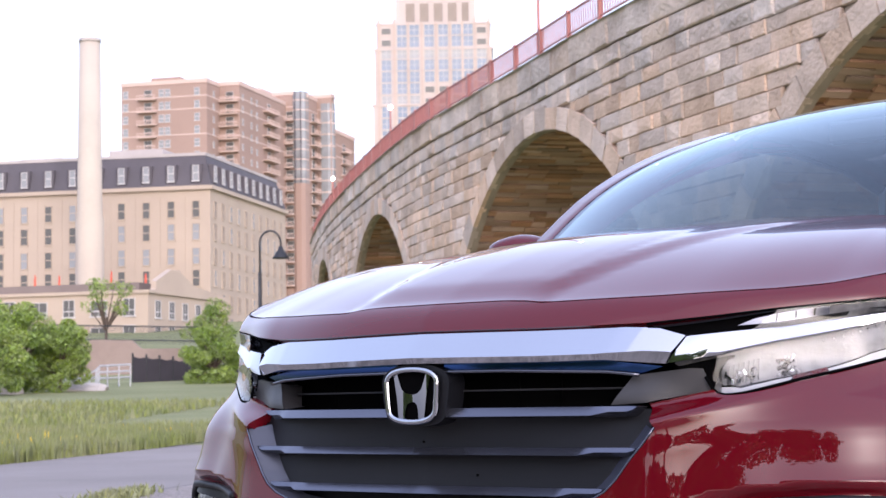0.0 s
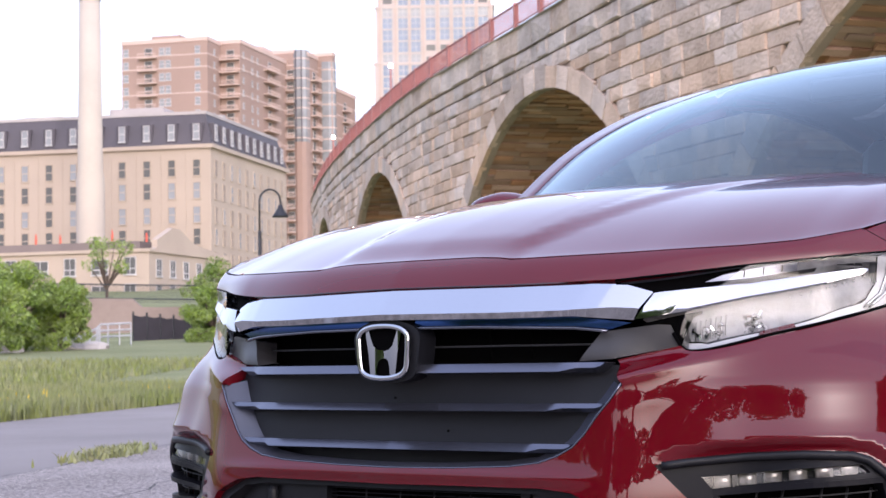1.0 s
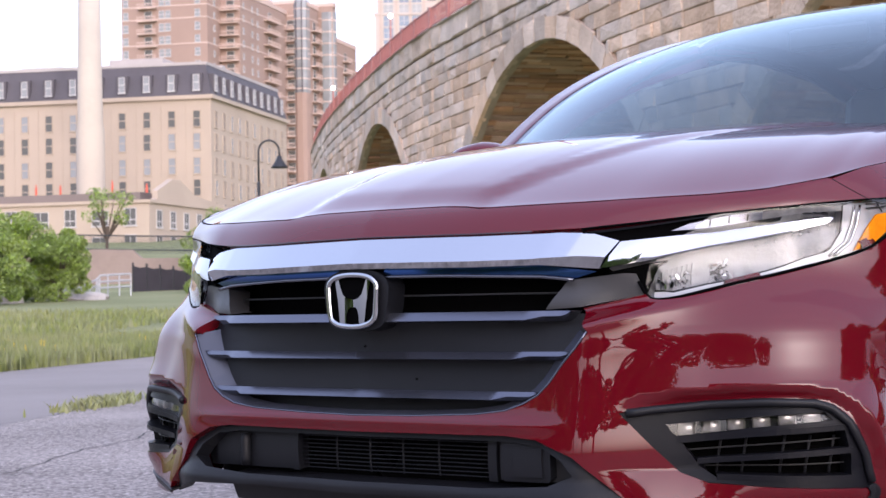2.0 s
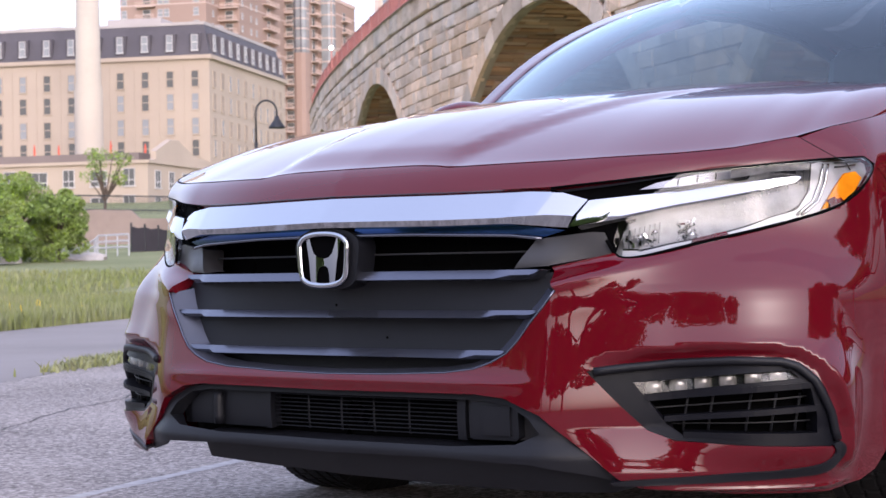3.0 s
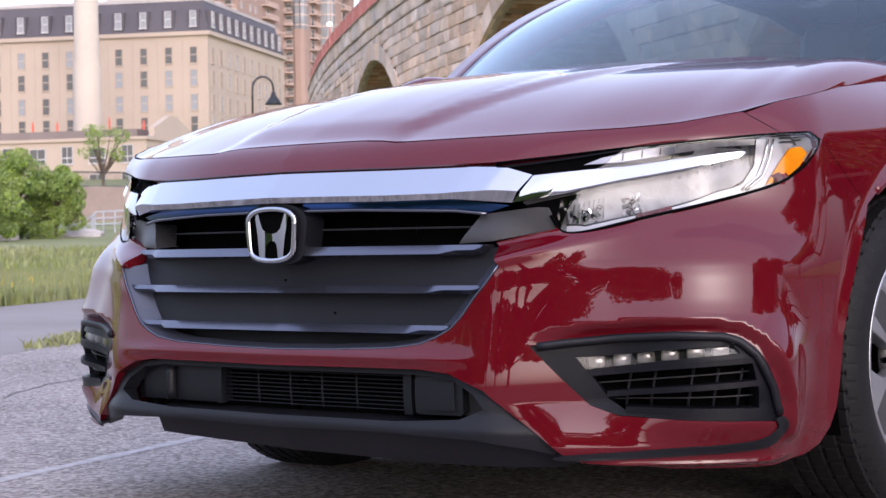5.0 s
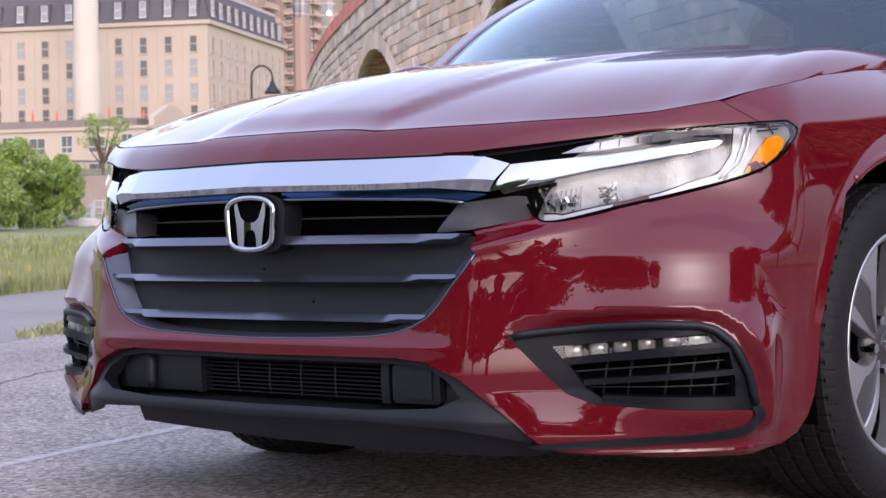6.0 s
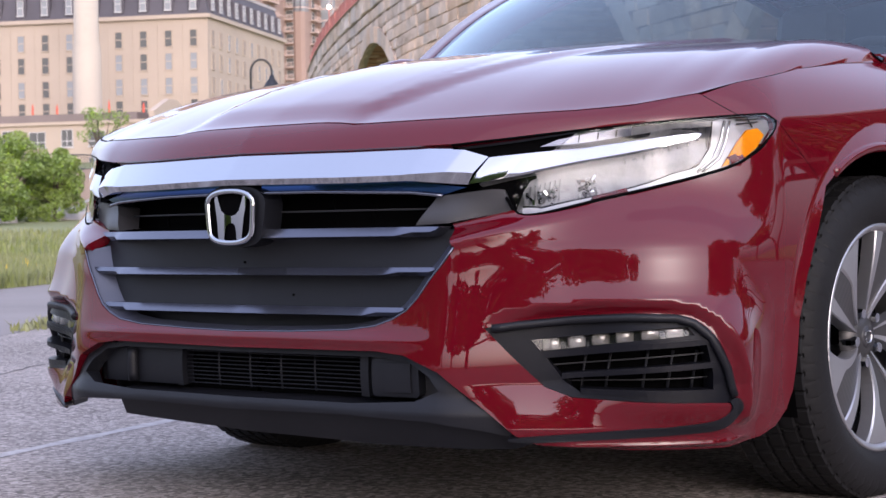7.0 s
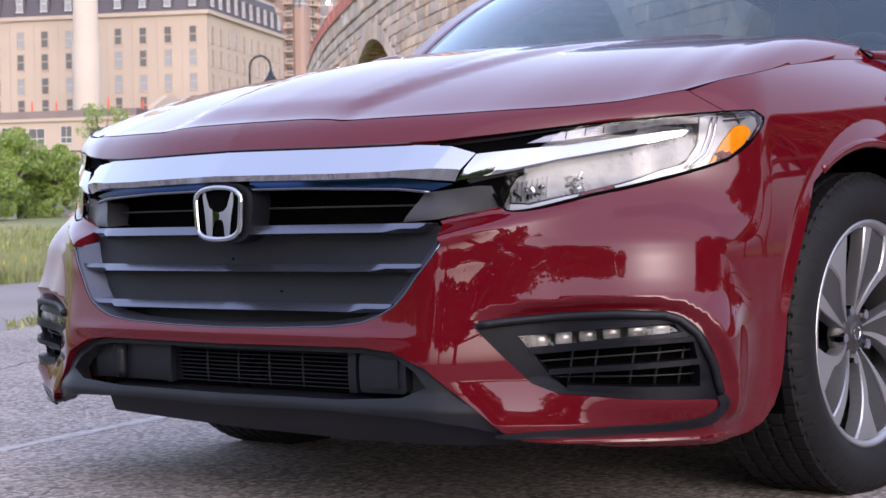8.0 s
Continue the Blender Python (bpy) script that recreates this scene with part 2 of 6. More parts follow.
def tube(bm, pts, r, sides=8, closed=False):
    """a round bar along points; r one radius or one each"""
    pts = [Vector(p) for p in pts]
    rs = r if isinstance(r, (list, tuple)) else [r] * len(pts)
    rings = []
    side = None
    for i, p in enumerate(pts):
        d = (pts[min(i + 1, len(pts) - 1)] - pts[max(i - 1, 0)]).normalized()
        if closed and i in (0, len(pts) - 1):
            d = (pts[1] - pts[-2]).normalized()
        if side is None:
            side = d.orthogonal()
        side = (side - d * side.dot(d)).normalized()
        up = d.cross(side)
        rings.append([bm.verts.new(p + (side * math.cos(2 * math.pi * k / sides) + up * math.sin(2 * math.pi * k / sides)) * rs[i]) for k in range(sides)])
    for a, b in zip(rings, rings[1:]):
        for k in range(sides):
            bm.faces.new((a[k], a[(k + 1) % sides], b[(k + 1) % sides], b[k]))
    if not closed:
        bm.faces.new(rings[0][::-1])
        bm.faces.new(rings[-1])


def spline(xs, ys):
    """natural cubic through (xs, ys)"""
    xs, ys = np.array(xs, float), np.array(ys, float)
    n, h = len(xs), np.diff(xs)
    a, b = np.eye(n), np.zeros(n)
    for i in range(1, n - 1):
        a[i, i - 1], a[i, i], a[i, i + 1] = h[i - 1], 2 * (h[i - 1] + h[i]), h[i]
        b[i] = 3 * ((ys[i + 1] - ys[i]) / h[i] - (ys[i] - ys[i - 1]) / h[i - 1])
    c = np.linalg.solve(a, b)

    def at(x):
        x = np.asarray(x, float)
        i = np.clip(np.searchsorted(xs, x) - 1, 0, n - 2)
        d = x - xs[i]
        s = (ys[i + 1] - ys[i]) / h[i] - h[i] * (2 * c[i] + c[i + 1]) / 3
        return ys[i] + d * (s + d * (c[i] + d * (c[i + 1] - c[i]) / (3 * h[i])))
    return at


def inside(pts, poly):
    """which 2D points lie in the polygon"""
    p, q = np.asarray(pts, float), np.asarray(poly, float)
    hit = np.zeros(len(p), bool)
    for (x1, y1), (x2, y2) in zip(q, np.roll(q, -1, 0)):
        cross = (y1 > p[:, 1]) != (y2 > p[:, 1])
        hit ^= cross & (p[:, 0] < (x2 - x1) * (p[:, 1] - y1) / (y2 - y1 + 1e-12) + x1)
    return hit


def refine(poly, step):
    out = []
    for a, b in zip(poly, list(poly[1:]) + [poly[0]]):
        n = max(1, math.ceil(math.hypot(b[0] - a[0], b[1] - a[1]) / step))
        out += [(a[0] + (b[0] - a[0]) * k / n, a[1] + (b[1] - a[1]) * k / n) for k in range(n)]
    return out


def rounded(poly, times=2, keep=()):
    """corner-cut a closed outline; corners whose index is in keep stay sharp"""
    sharp = {tuple(poly[i]) for i in keep}
    for _ in range(times):
        out = []
        for i, b in enumerate(poly):
            a, c = poly[i - 1], poly[(i + 1) % len(poly)]
            if tuple(b) in sharp:
                out.append(b)
            else:
                out += [(b[0] + (a[0] - b[0]) / 4, b[1] + (a[1] - b[1]) / 4), (b[0] + (c[0] - b[0]) / 4, b[1] + (c[1] - b[1]) / 4)]
        poly = out
    return poly


from mathutils.geometry import delaunay_2d_cdt


def skin(name, outer, holes, step, fn, thick, mat, parent=None, label="", back=False, lines=()):
    """A curved panel: the outline and holes lie in a plane (u, v); fn lays arrays of u, v onto the curved form. Its edges turn inwards by thick."""
    rims = [refine(outer, step)] + [refine(h, step * 0.7) for h in holes]
    us, vs = [p[0] for p in rims[0]], [p[1] for p in rims[0]]
    g = np.stack(np.meshgrid(np.arange(min(us), max(us), step), np.arange(min(vs), max(vs), step)), -1).reshape(-1, 2)
    g[:, 0] += (np.round(g[:, 1] / step) % 2) * step * 0.5
    keep = inside(g, rims[0])
    for h in rims[1:]:
        keep &= ~inside(g, h)
    creases = []
    for l in lines:
        q = []
        for a, b in zip(l, l[1:]):
            n = max(1, math.ceil(math.hypot(b[0] - a[0], b[1] - a[1]) / step))
            q += [(a[0] + (b[0] - a[0]) * k / n, a[1] + (b[1] - a[1]) * k / n) for k in range(n)]
        creases.append(q + [l[-1]])
    edge_pts = np.array([p for r in rims + creases for p in r])
    g = g[keep]
    if len(g):
        near = np.full(len(g), 1e9)
        for k in range(0, len(edge_pts), 400):
            near = np.minimum(near, np.hypot(g[:, None, 0] - edge_pts[None, k:k + 400, 0], g[:, None, 1] - edge_pts[None, k:k + 400, 1]).min(1))
        g = g[near > step * 0.45]
    verts, edges = [], []
    for r in rims:
        o = len(verts)
        verts += [Vector(p) for p in r]
        edges += [(o + k, o + (k + 1) % len(r)) for k in range(len(r))]
    for q in creases:
        o = len(verts)
        verts += [Vector(p) for p in q]
        edges += [(o + k, o + k + 1) for k in range(len(q) - 1)]
    verts += [Vector(p) for p in g]
    vo, _, fo, _, _, _ = delaunay_2d_cdt(verts, edges, [], 0, 1e-6)
    v2 = np.array([(v[0], v[1]) for v in vo])
    tri = np.array([f[:3] for f in fo])
    mid = v2[tri].mean(1)
    ok = inside(mid, rims[0])
    for h in rims[1:]:
        ok &= ~inside(mid, h)
    tri = tri[ok]
    e = 1e-3
    p = fn(v2[:, 0], v2[:, 1])
    nrm = np.cross(fn(v2[:, 0] + e, v2[:, 1]) - fn(v2[:, 0] - e, v2[:, 1]), fn(v2[:, 0], v2[:, 1] + e) - fn(v2[:, 0], v2[:, 1] - e))
    nrm /= np.linalg.norm(nrm, axis=1)[:, None] + 1e-12
    a, b, c = p[tri[:, 0]], p[tri[:, 1]], p[tri[:, 2]]
    flip = (np.cross(b - a, c - a) * nrm[tri[:, 0]]).sum(1) < 0
    tri[flip] = tri[flip][:, ::-1]
    coords, faces, norms = list(p), [tuple(t) for t in tri], [tuple(nrm[i]) for t in tri for i in t]
    if back:
        o = len(coords)
        coords += list(p - nrm * thick)
        faces += [tuple(o + i for i in t[::-1]) for t in tri]
        norms += [tuple(-nrm[i]) for t in tri for i in t[::-1]]
    count = {}
    for t in tri:
        for k in range(3):
            count[(t[k], t[(k + 1) % 3])] = 1
    for (i, j) in list(count):
        if (j, i) not in count:
            o = len(coords)
            q = [p[j], p[i], p[i] - nrm[i] * thick, p[j] - nrm[j] * thick]
            coords += q
            faces.append((o, o + 1, o + 2, o + 3))
            n = np.cross(q[1] - q[0], q[3] - q[0])
            n = tuple(n / (np.linalg.norm(n) + 1e-12))
            norms += [n] * 4
    ob = mesh_object(name, coords, faces, mat, parent, True, label)
    ob.data.normals_split_custom_set([tuple(map(float, n)) for n in norms])
    return ob

# ---- ground, path, grass ----
AHEAD, SIDEWAYS = Vector((-0.6361, 0.7716)), Vector((0.7716, 0.6361))


def ground_z(x, y):
    q = (np.asarray(x) - 2.2) * AHEAD.x + (np.asarray(y) + 2.6) * AHEAD.y
    return np.interp(q, (24, 40, 75, 110, 180, 230, 300), (0, 0.22, 1.25, 2.6, 7.2, 11.0, 11.5))


def ground_sheet():
    r = np.concatenate((np.linspace(-300, 300, 121), [-2500, -900, 900, 2500]))
    r.sort()
    gx, gy = np.meshgrid(r, r)
    v = np.stack((gx, gy, ground_z(gx, gy) - 0.02), -1).reshape(-1, 3)
    n = len(r)
    f = [(j * n + i, j * n + i + 1, (j + 1) * n + i + 1, (j + 1) * n + i) for j in range(n - 1) for i in range(n - 1)]
    return tagged(mesh_object("ground", v, f, soil, None, True), "rough green meadow ground rising gently to the far buildings", "ground", kind="structure")


ground_sheet()
EDGE_A, EDGE_B = Vector((-13.0, 8.8)), Vector((-17.4, 15.5))     # where the path meets the grass
EDGE = (EDGE_B - EDGE_A).normalized()
OUT = Vector((-EDGE.y, EDGE.x))                                   # into the grass


def strip(name, near, far, z, mat, label, lo=-40, hi=14, cells=110):
    """a paved slab between two distances from the grass edge"""
    bm = bmesh.new()
    rows = []
    for k in range(cells + 1):
        s = lo + (hi - lo) * k / cells
        row = []
        for d in (near, far):
            w = 0.10 * noise.noise((s * 0.7, round(d), 3)) + 0.05 * noise.noise((s * 2.3, round(d), 9)) if d > -40 else 0
            p = EDGE_A + EDGE * s - OUT * (-d + w)
            row.append((p.x, p.y))
        rows.append(row)
    top = [[bm.verts.new((x, y, z)) for x, y in row] for row in rows]
    low = [[bm.verts.new((x, y, z - 0.15)) for x, y in row] for row in rows]
    for a, b, c, d in zip(top, top[1:], low, low[1:]):
        bm.faces.new((a[0], b[0], b[1], a[1]))
        bm.faces.new((a[0], c[0], d[0], b[0]))
        bm.faces.new((a[1], b[1], d[1], c[1]))
    bmesh.ops.recalc_face_normals(bm, faces=bm.faces)
    return tagged(part(name, bm, mat), label, "pavement", kind="structure")


strip("path", -3.30, 0.0, 0.0, path_mat, "pale worn asphalt path beside the grass")
strip("parking_lot", -60, -3.31, 0.003, asphalt, "grey coarse asphalt lot with cracks")
crack = bmesh.new()
for s0, s1, d0 in ((-16, 2, -3.30), (-18, -6, -4.3)):
    n = 220
    prev = None
    for k in range(n + 1):
        s = s0 + (s1 - s0) * k / n
        d = d0 + 0.09 * noise.noise((s * 1.3, d0, 0)) + 0.03 * noise.noise((s * 6, d0, 5))
        w = 0.005 + 0.005 * noise.noise((s * 3, 7, d0))
        a, b = EDGE_A + EDGE * s + OUT * (d - w), EDGE_A + EDGE * s + OUT * (d + w)
        cur = [crack.verts.new((a.x, a.y, 0.0042)), crack.verts.new((b.x, b.y, 0.0042))]
        if prev:
            crack.faces.new((prev[0], cur[0], cur[1], prev[1]))
        prev = cur
tagged(part("pavement_cracks", crack, material("crack_dirt", (0.06, 0.055, 0.05), 0.95)), "dark winding cracks in the asphalt", "crack", kind="structure")
mark = bmesh.new()
prev = None
for k in range(60):
    s = k / 59
    y = -1.0 + 6.0 * s
    x = -1.10 - 0.33 * (y - 0.0)
    w = 0.026 + 0.014 * noise.noise((s * 60, 2, 2))
    cur = [mark.verts.new((x - w, y, 0.0040)), mark.verts.new((x + w, y + w * 0.3, 0.0040))]
    if prev:
        mark.faces.new((prev[0], prev[1], cur[1], cur[0]))
    prev = cur
tagged(part("painted_line", mark, line_mat), "faded white painted line on asphalt", "road marking", kind="structure")


def blades(name, spots, rng, h0, h1, mat, label, lean=0.35, width=0.012, category="grass"):
    """many thin bent blades rooted at the spots"""
    n = len(spots)
    a, h = rng.uniform(0, 2 * np.pi, n), rng.uniform(h0, h1, n)
    base = np.column_stack((spots, ground_z(spots[:, 0], spots[:, 1])))
    w = np.column_stack((np.cos(a), np.sin(a), 0 * a)) * width * rng.uniform(0.6, 1.5, n)[:, None]
    b = rng.uniform(0, 2 * np.pi, n)
    tip = np.column_stack((np.cos(b), np.sin(b), 0 * b)) * (h * lean * rng.uniform(0, 1, n))[:, None]
    tip[:, 2] = h
    mid = tip * 0.5
    mid[:, :2] *= 0.5
    v = np.stack((base - w, base + w, base + mid + w * 0.8, base + mid - w * 0.8, base + tip), 1).reshape(-1, 3)
    f = []
    for k in range(n):
        o = 5 * k
        f += [(o, o + 1, o + 2, o + 3), (o + 3, o + 2, o + 4)]
    return tagged(mesh_object(name, v, f, mat), label, category, kind="stuff")


rng = np.random.default_rng(4)


def meadow_spots(n, d0, d1, s0, s1, power=2.0):
    d = d0 + (d1 - d0) * rng.uniform(0, 1, n) ** power
    s = rng.uniform(s0, s1, n) + d * 0.15
    return np.column_stack((EDGE_A.x + EDGE.x * s + OUT.x * d, EDGE_A.y + EDGE.y * s + OUT.y * d))


blades("meadow_grass", meadow_spots(42000, -0.15, 9, -9, 14), rng, 0.05, 0.24, blade_mat, "long uncut green grass along the path", width=0.010)
blades("far_meadow_grass", meadow_spots(60000, 5, 44, -16, 32, 1.1), rng, 0.10, 0.26, blade_mat, "green meadow grass in front of the old buildings", width=0.028)
blades("yellow_wild_flowers", meadow_spots(110, 0.3, 10, -9, 12), rng, 0.14, 0.24, flower_mat, "small yellow wild flowers in the grass", lean=0.1, width=0.018, category="flowers")
tuft = np.column_stack((rng.normal(0, 0.33, 900), rng.normal(0, 0.06, 900)))
tuft = np.column_stack((-6.45 + EDGE.x * tuft[:, 0] + OUT.x * tuft[:, 1], 4.78 + EDGE.y * tuft[:, 0] + OUT.y * tuft[:, 1]))
blades("crack_weeds", tuft, rng, 0.02, 0.075, blade_mat, "green weeds growing out of a pavement crack", lean=0.9, width=0.008, category="weeds")


# ---- foliage ----
def leaf_cloud(bm_v, bm_f, centre, radii, n, size, rng):
    c, r = np.array(centre), np.array(radii)
    d = rng.normal(size=(n, 3))
    d /= np.linalg.norm(d, axis=1)[:, None]
    p = c + d * r * (rng.uniform(0.35, 1.0, n) ** 0.45)[:, None]
    a = rng.normal(size=(n, 3))
    a /= np.linalg.norm(a, axis=1)[:, None]
    b = np.cross(a, rng.normal(size=(n, 3)))
    b /= np.linalg.norm(b, axis=1)[:, None]
    s = size * rng.uniform(0.6, 1.4, n)[:, None]
    o = sum(len(x) for x in bm_v)
    bm_v.append(np.stack((p - a * s, p - b * s * 0.5, p + a * s, p + b * s * 0.5), 1).reshape(-1, 3))
    bm_f += [(o + 4 * k, o + 4 * k + 1, o + 4 * k + 2, o + 4 * k + 3) for k in range(n)]


def shrub(name, label, at, width, height, n_clumps, leaves, size, seed, trunk=0.0, mat=leaf_mat, category="shrub", depth=None):
    g = np.random.default_rng(seed)
    ob = thing(name, label, category, at=(0, 0, 0))
    x, y = at
    z = float(ground_z(x, y))
    bm = bmesh.new()
    tops, vs, fs = [], [], []
    for k in range(n_clumps):
        a = g.uniform(0, 2 * np.pi)
        rr = width / 2 * math.sqrt(g.uniform(0, 1)) * 0.8
        h = trunk + (height - trunk) * g.uniform(0.15 if trunk else 0.04, 0.85) * (1 - (0.45 if trunk else 0.3) * (rr / (width / 2)) ** 2)
        c = (x + math.cos(a) * rr, y + math.sin(a) * rr * ((depth or width) / width), z + h)
        tops.append(c)
        s = width / 2 * g.uniform(0.22, 0.42)
        leaf_cloud(vs, fs, c, (s, s, s * 0.8), leaves // n_clumps, size, g)
    tr = max(trunk, height * 0.3)
    tube(bm, [(x, y, z - 0.1), (x + 0.05, y, z + tr * 0.6), (x, y + 0.06, z + tr)], [width * 0.035, width * 0.028, width * 0.02], 7)
    for c in tops:
        tube(bm, [(x, y, z + tr * 0.7), ((x + c[0]) / 2, (y + c[1]) / 2, z + (tr * 0.7 + c[2] - z) / 2), c], [width * 0.018, width * 0.012, width * 0.004], 5)
    part("trunk", bm, bark, ob)
    mesh_object("crown", np.concatenate(vs), fs, mat, ob)
    return ob


def at_view(px_angle, depth):
    """a spot on the ground: metres to the right of the view axis per metre of depth, and the depth"""
    p = Vector((2.21, -2.59)) + AHEAD * depth + SIDEWAYS * (px_angle * depth)
    return p.x, p.y


def col(x):
    return (x - 784) / 3200


shrub("shrub", "bright green leafy shrub at the meadow's edge", at_view(col(25), 70), 3.4, 4.2, 40, 26000, 0.055, 1)
shrub("shrub", "bright green leafy shrub beside the stone wall", at_view(col(108), 71), 2.5, 3.2, 34, 20000, 0.055, 2)
shrub("shrub", "low green shrub beside the steps", at_view(col(-20), 66), 3.0, 3.0, 30, 18000, 0.055, 12)
shrub("shrub", "round green shrub in front of the fence", at_view(col(378), 82), 2.9, 2.8, 34, 20000, 0.06, 3)
shrub("tree", "slender young tree with thin grey-green crown", at_view(col(188), 120), 3.6, 6.3, 16, 1500, 0.085, 5, 3.2, category="tree")
shrub("tree", "small tree with sparse crown behind the fence", at_view(col(368), 115), 4.0, 4.7, 18, 3600, 0.085, 6, 1.4, category="tree")
shrub("shrub", "low shrubs growing below the bridge", at_view(col(500), 120), 4.0, 3.4, 10, 1200, 0.16, 7)

# ---- stone arch bridge ----
BX, BY = (-115.3, -93.1, -71.5, -57.4, -45.6, -34.2, -19.7, 0, 30), (120.5, 99.0, 80.1, 68.8, 60.5, 52.5, 43.9, 33.5, 19.5)
bridge_y = spline(BX, BY)
bx = np.linspace(24, -115, 3000)
by = bridge_y(bx)
b_len = np.concatenate(([0], np.cumsum(np.hypot(np.diff(bx), np.diff(by))))) - np.hypot(24, bridge_y(24) - 33.5)
b_len -= np.interp(0, -bx, b_len)
ARCH_R, ARCH_Z = 15.5, -3.7


def on_bridge(s, z, out=0.0):
    """a place on the river face: s along it, z up, out of the face towards the meadow"""
    s = np.asarray(s, float)
    x, y = np.interp(s, b_len, bx), np.interp(s, b_len, by)
    x2, y2 = np.interp(s + 0.5, b_len, bx), np.interp(s + 0.5, b_len, by)
    tx, ty = (x2 - x) / 0.5, (y2 - y) / 0.5
    n = np.hypot(tx, ty) + 1e-9
    return np.stack((x - ty / n * out, y + tx / n * out, z + 0 * x), -1)


bridge = thing("stone_arch_bridge", "old curved limestone arch bridge with red railings", "bridge", kind="structure")
ARCHES = (18.5, 49.9, 83.9, 118.0)


def arch_outline(c, r, n=28):
    return [(c + r * math.cos(math.pi * k / n), ARCH_Z + r * math.sin(math.pi * k / n)) for k in range(n + 1) if ARCH_Z + r * math.sin(math.pi * k / n) > -1.0]


lo_s, hi_s = 0.0, 140.0
poly = [(lo_s, 14.8), (lo_s, -1.5)]
for c in ARCHES:
    pts = arch_outline(c, ARCH_R)[::-1]
    poly += [(pts[0][0], -1.5)] + pts + [(pts[-1][0], -1.5)]
poly += [(hi_s, -1.5), (hi_s, 14.8)]
skin("spandrel_wall", [(-a, b) for a, b in poly], [], 1.6, lambda u, v: on_bridge(-u, v, -0.16), 0.3, mortar, bridge)


def block(s0, s1, z0, z1, out, g, inset=0.035, rough=0.028):
    """one dressed stone on the face: chamfered, its front uneven; verts and faces"""
    j = lambda: g.uniform(-rough, rough)
    ring = lambda e, o, w: [(s0 + e, z0 + e, o + w * j()), (s1 - e, z0 + e, o + w * j()), (s1 - e, z1 - e, o + w * j()), (s0 + e, z1 - e, o + w * j())]
    v = ring(0.008, -0.12, 0) + ring(0.008, out - 0.05, 0.4) + ring(inset, out, 1)
    mid = [((s0 + s1) / 2 + j(), (z0 + z1) / 2, out + 0.02 + j())]
    f = [(a, (a + 1) % 4, 4 + (a + 1) % 4, 4 + a) for a in range(4)] + [(4 + a, 4 + (a + 1) % 4, 8 + (a + 1) % 4, 8 + a) for a in range(4)] + [(8 + a, 8 + (a + 1) % 4, 12) for a in range(4)]
    return v + mid, f


def lay(v):
    a = np.array(v)
    return on_bridge(a[:, 0], a[:, 1], a[:, 2])


class Heap:
    """collects many small forms for one mesh"""
    def __init__(self):
        self.v, self.f, self.n = [], [], 0

    def put(self, v, f):
        self.v.append(np.asarray(v, float))
        self.f += [tuple(i + self.n for i in q) for q in f]
        self.n += len(v)

    def make(self, name, mat, parent=None, label="", smooth=False):
        return mesh_object(name, np.concatenate(self.v), self.f, mat, parent, smooth, label)


def clear_of_arches(s0, s1, z):
    for c in ARCHES:
        r = ARCH_R + 0.95
        if z < ARCH_Z + r:
            half = math.sqrt(r * r - (z - ARCH_Z) ** 2)
            a, b = c - half, c + half
            if s0 >= a and s1 <= b:
                return None
            if s0 < a < s1:
                s1 = a
            elif s0 < b < s1:
                s0 = b
    return (s0, s1) if s1 - s0 > 0.15 else None


g = np.random.default_rng(11)
rest = Heap()
near_stones = []
z = 12.36
while z > 0.5:
    h = g.uniform(0.48, 0.66)
    s = lo_s + g.uniform(0, 1)
    while s < hi_s:
        w = g.uniform(0.7, 2.3)
        q = clear_of_arches(s, min(s + w, hi_s), z - h / 2)
        if q:
            v, f = block(q[0], q[1], z - h, z, g.uniform(-0.03, 0.05), g)
            if 26 < q[0] < 68 and 5.0 < z:
                near_stones.append((v, f, stone_mat))
            else:
                rest.put(lay(v), f)
        s += w
    z -= h
upper = Heap()
for z0, z1, out, wlo, whi, rough in ((13.86, 15.0, 0.06, 1.2, 2.8, 0.075), (13.12, 13.80, 0.0, 1.0, 2.4, 0.05), (12.40, 13.06, -0.02, 1.0, 2.4, 0.04)):
    s = lo_s
    while s < hi_s:
        w = g.uniform(wlo, whi)
        v, f = block(s, s + w, z0, z1, out + g.uniform(-0.03, 0.03), g, 0.07, rough)
        if 28 < s < 68:
            near_stones.append((v, f, coping_mat))
        else:
            upper.put(lay(v), f)
        s += w
tagged(upper.make("coping_blocks", coping_mat, bridge), kind="stuff")
tagged(rest.make("stone_blocks", stone_mat, bridge), kind="stuff")
for v, f, mat in near_stones:
    mesh_object("stone_block", lay(v), f, mat, bridge)


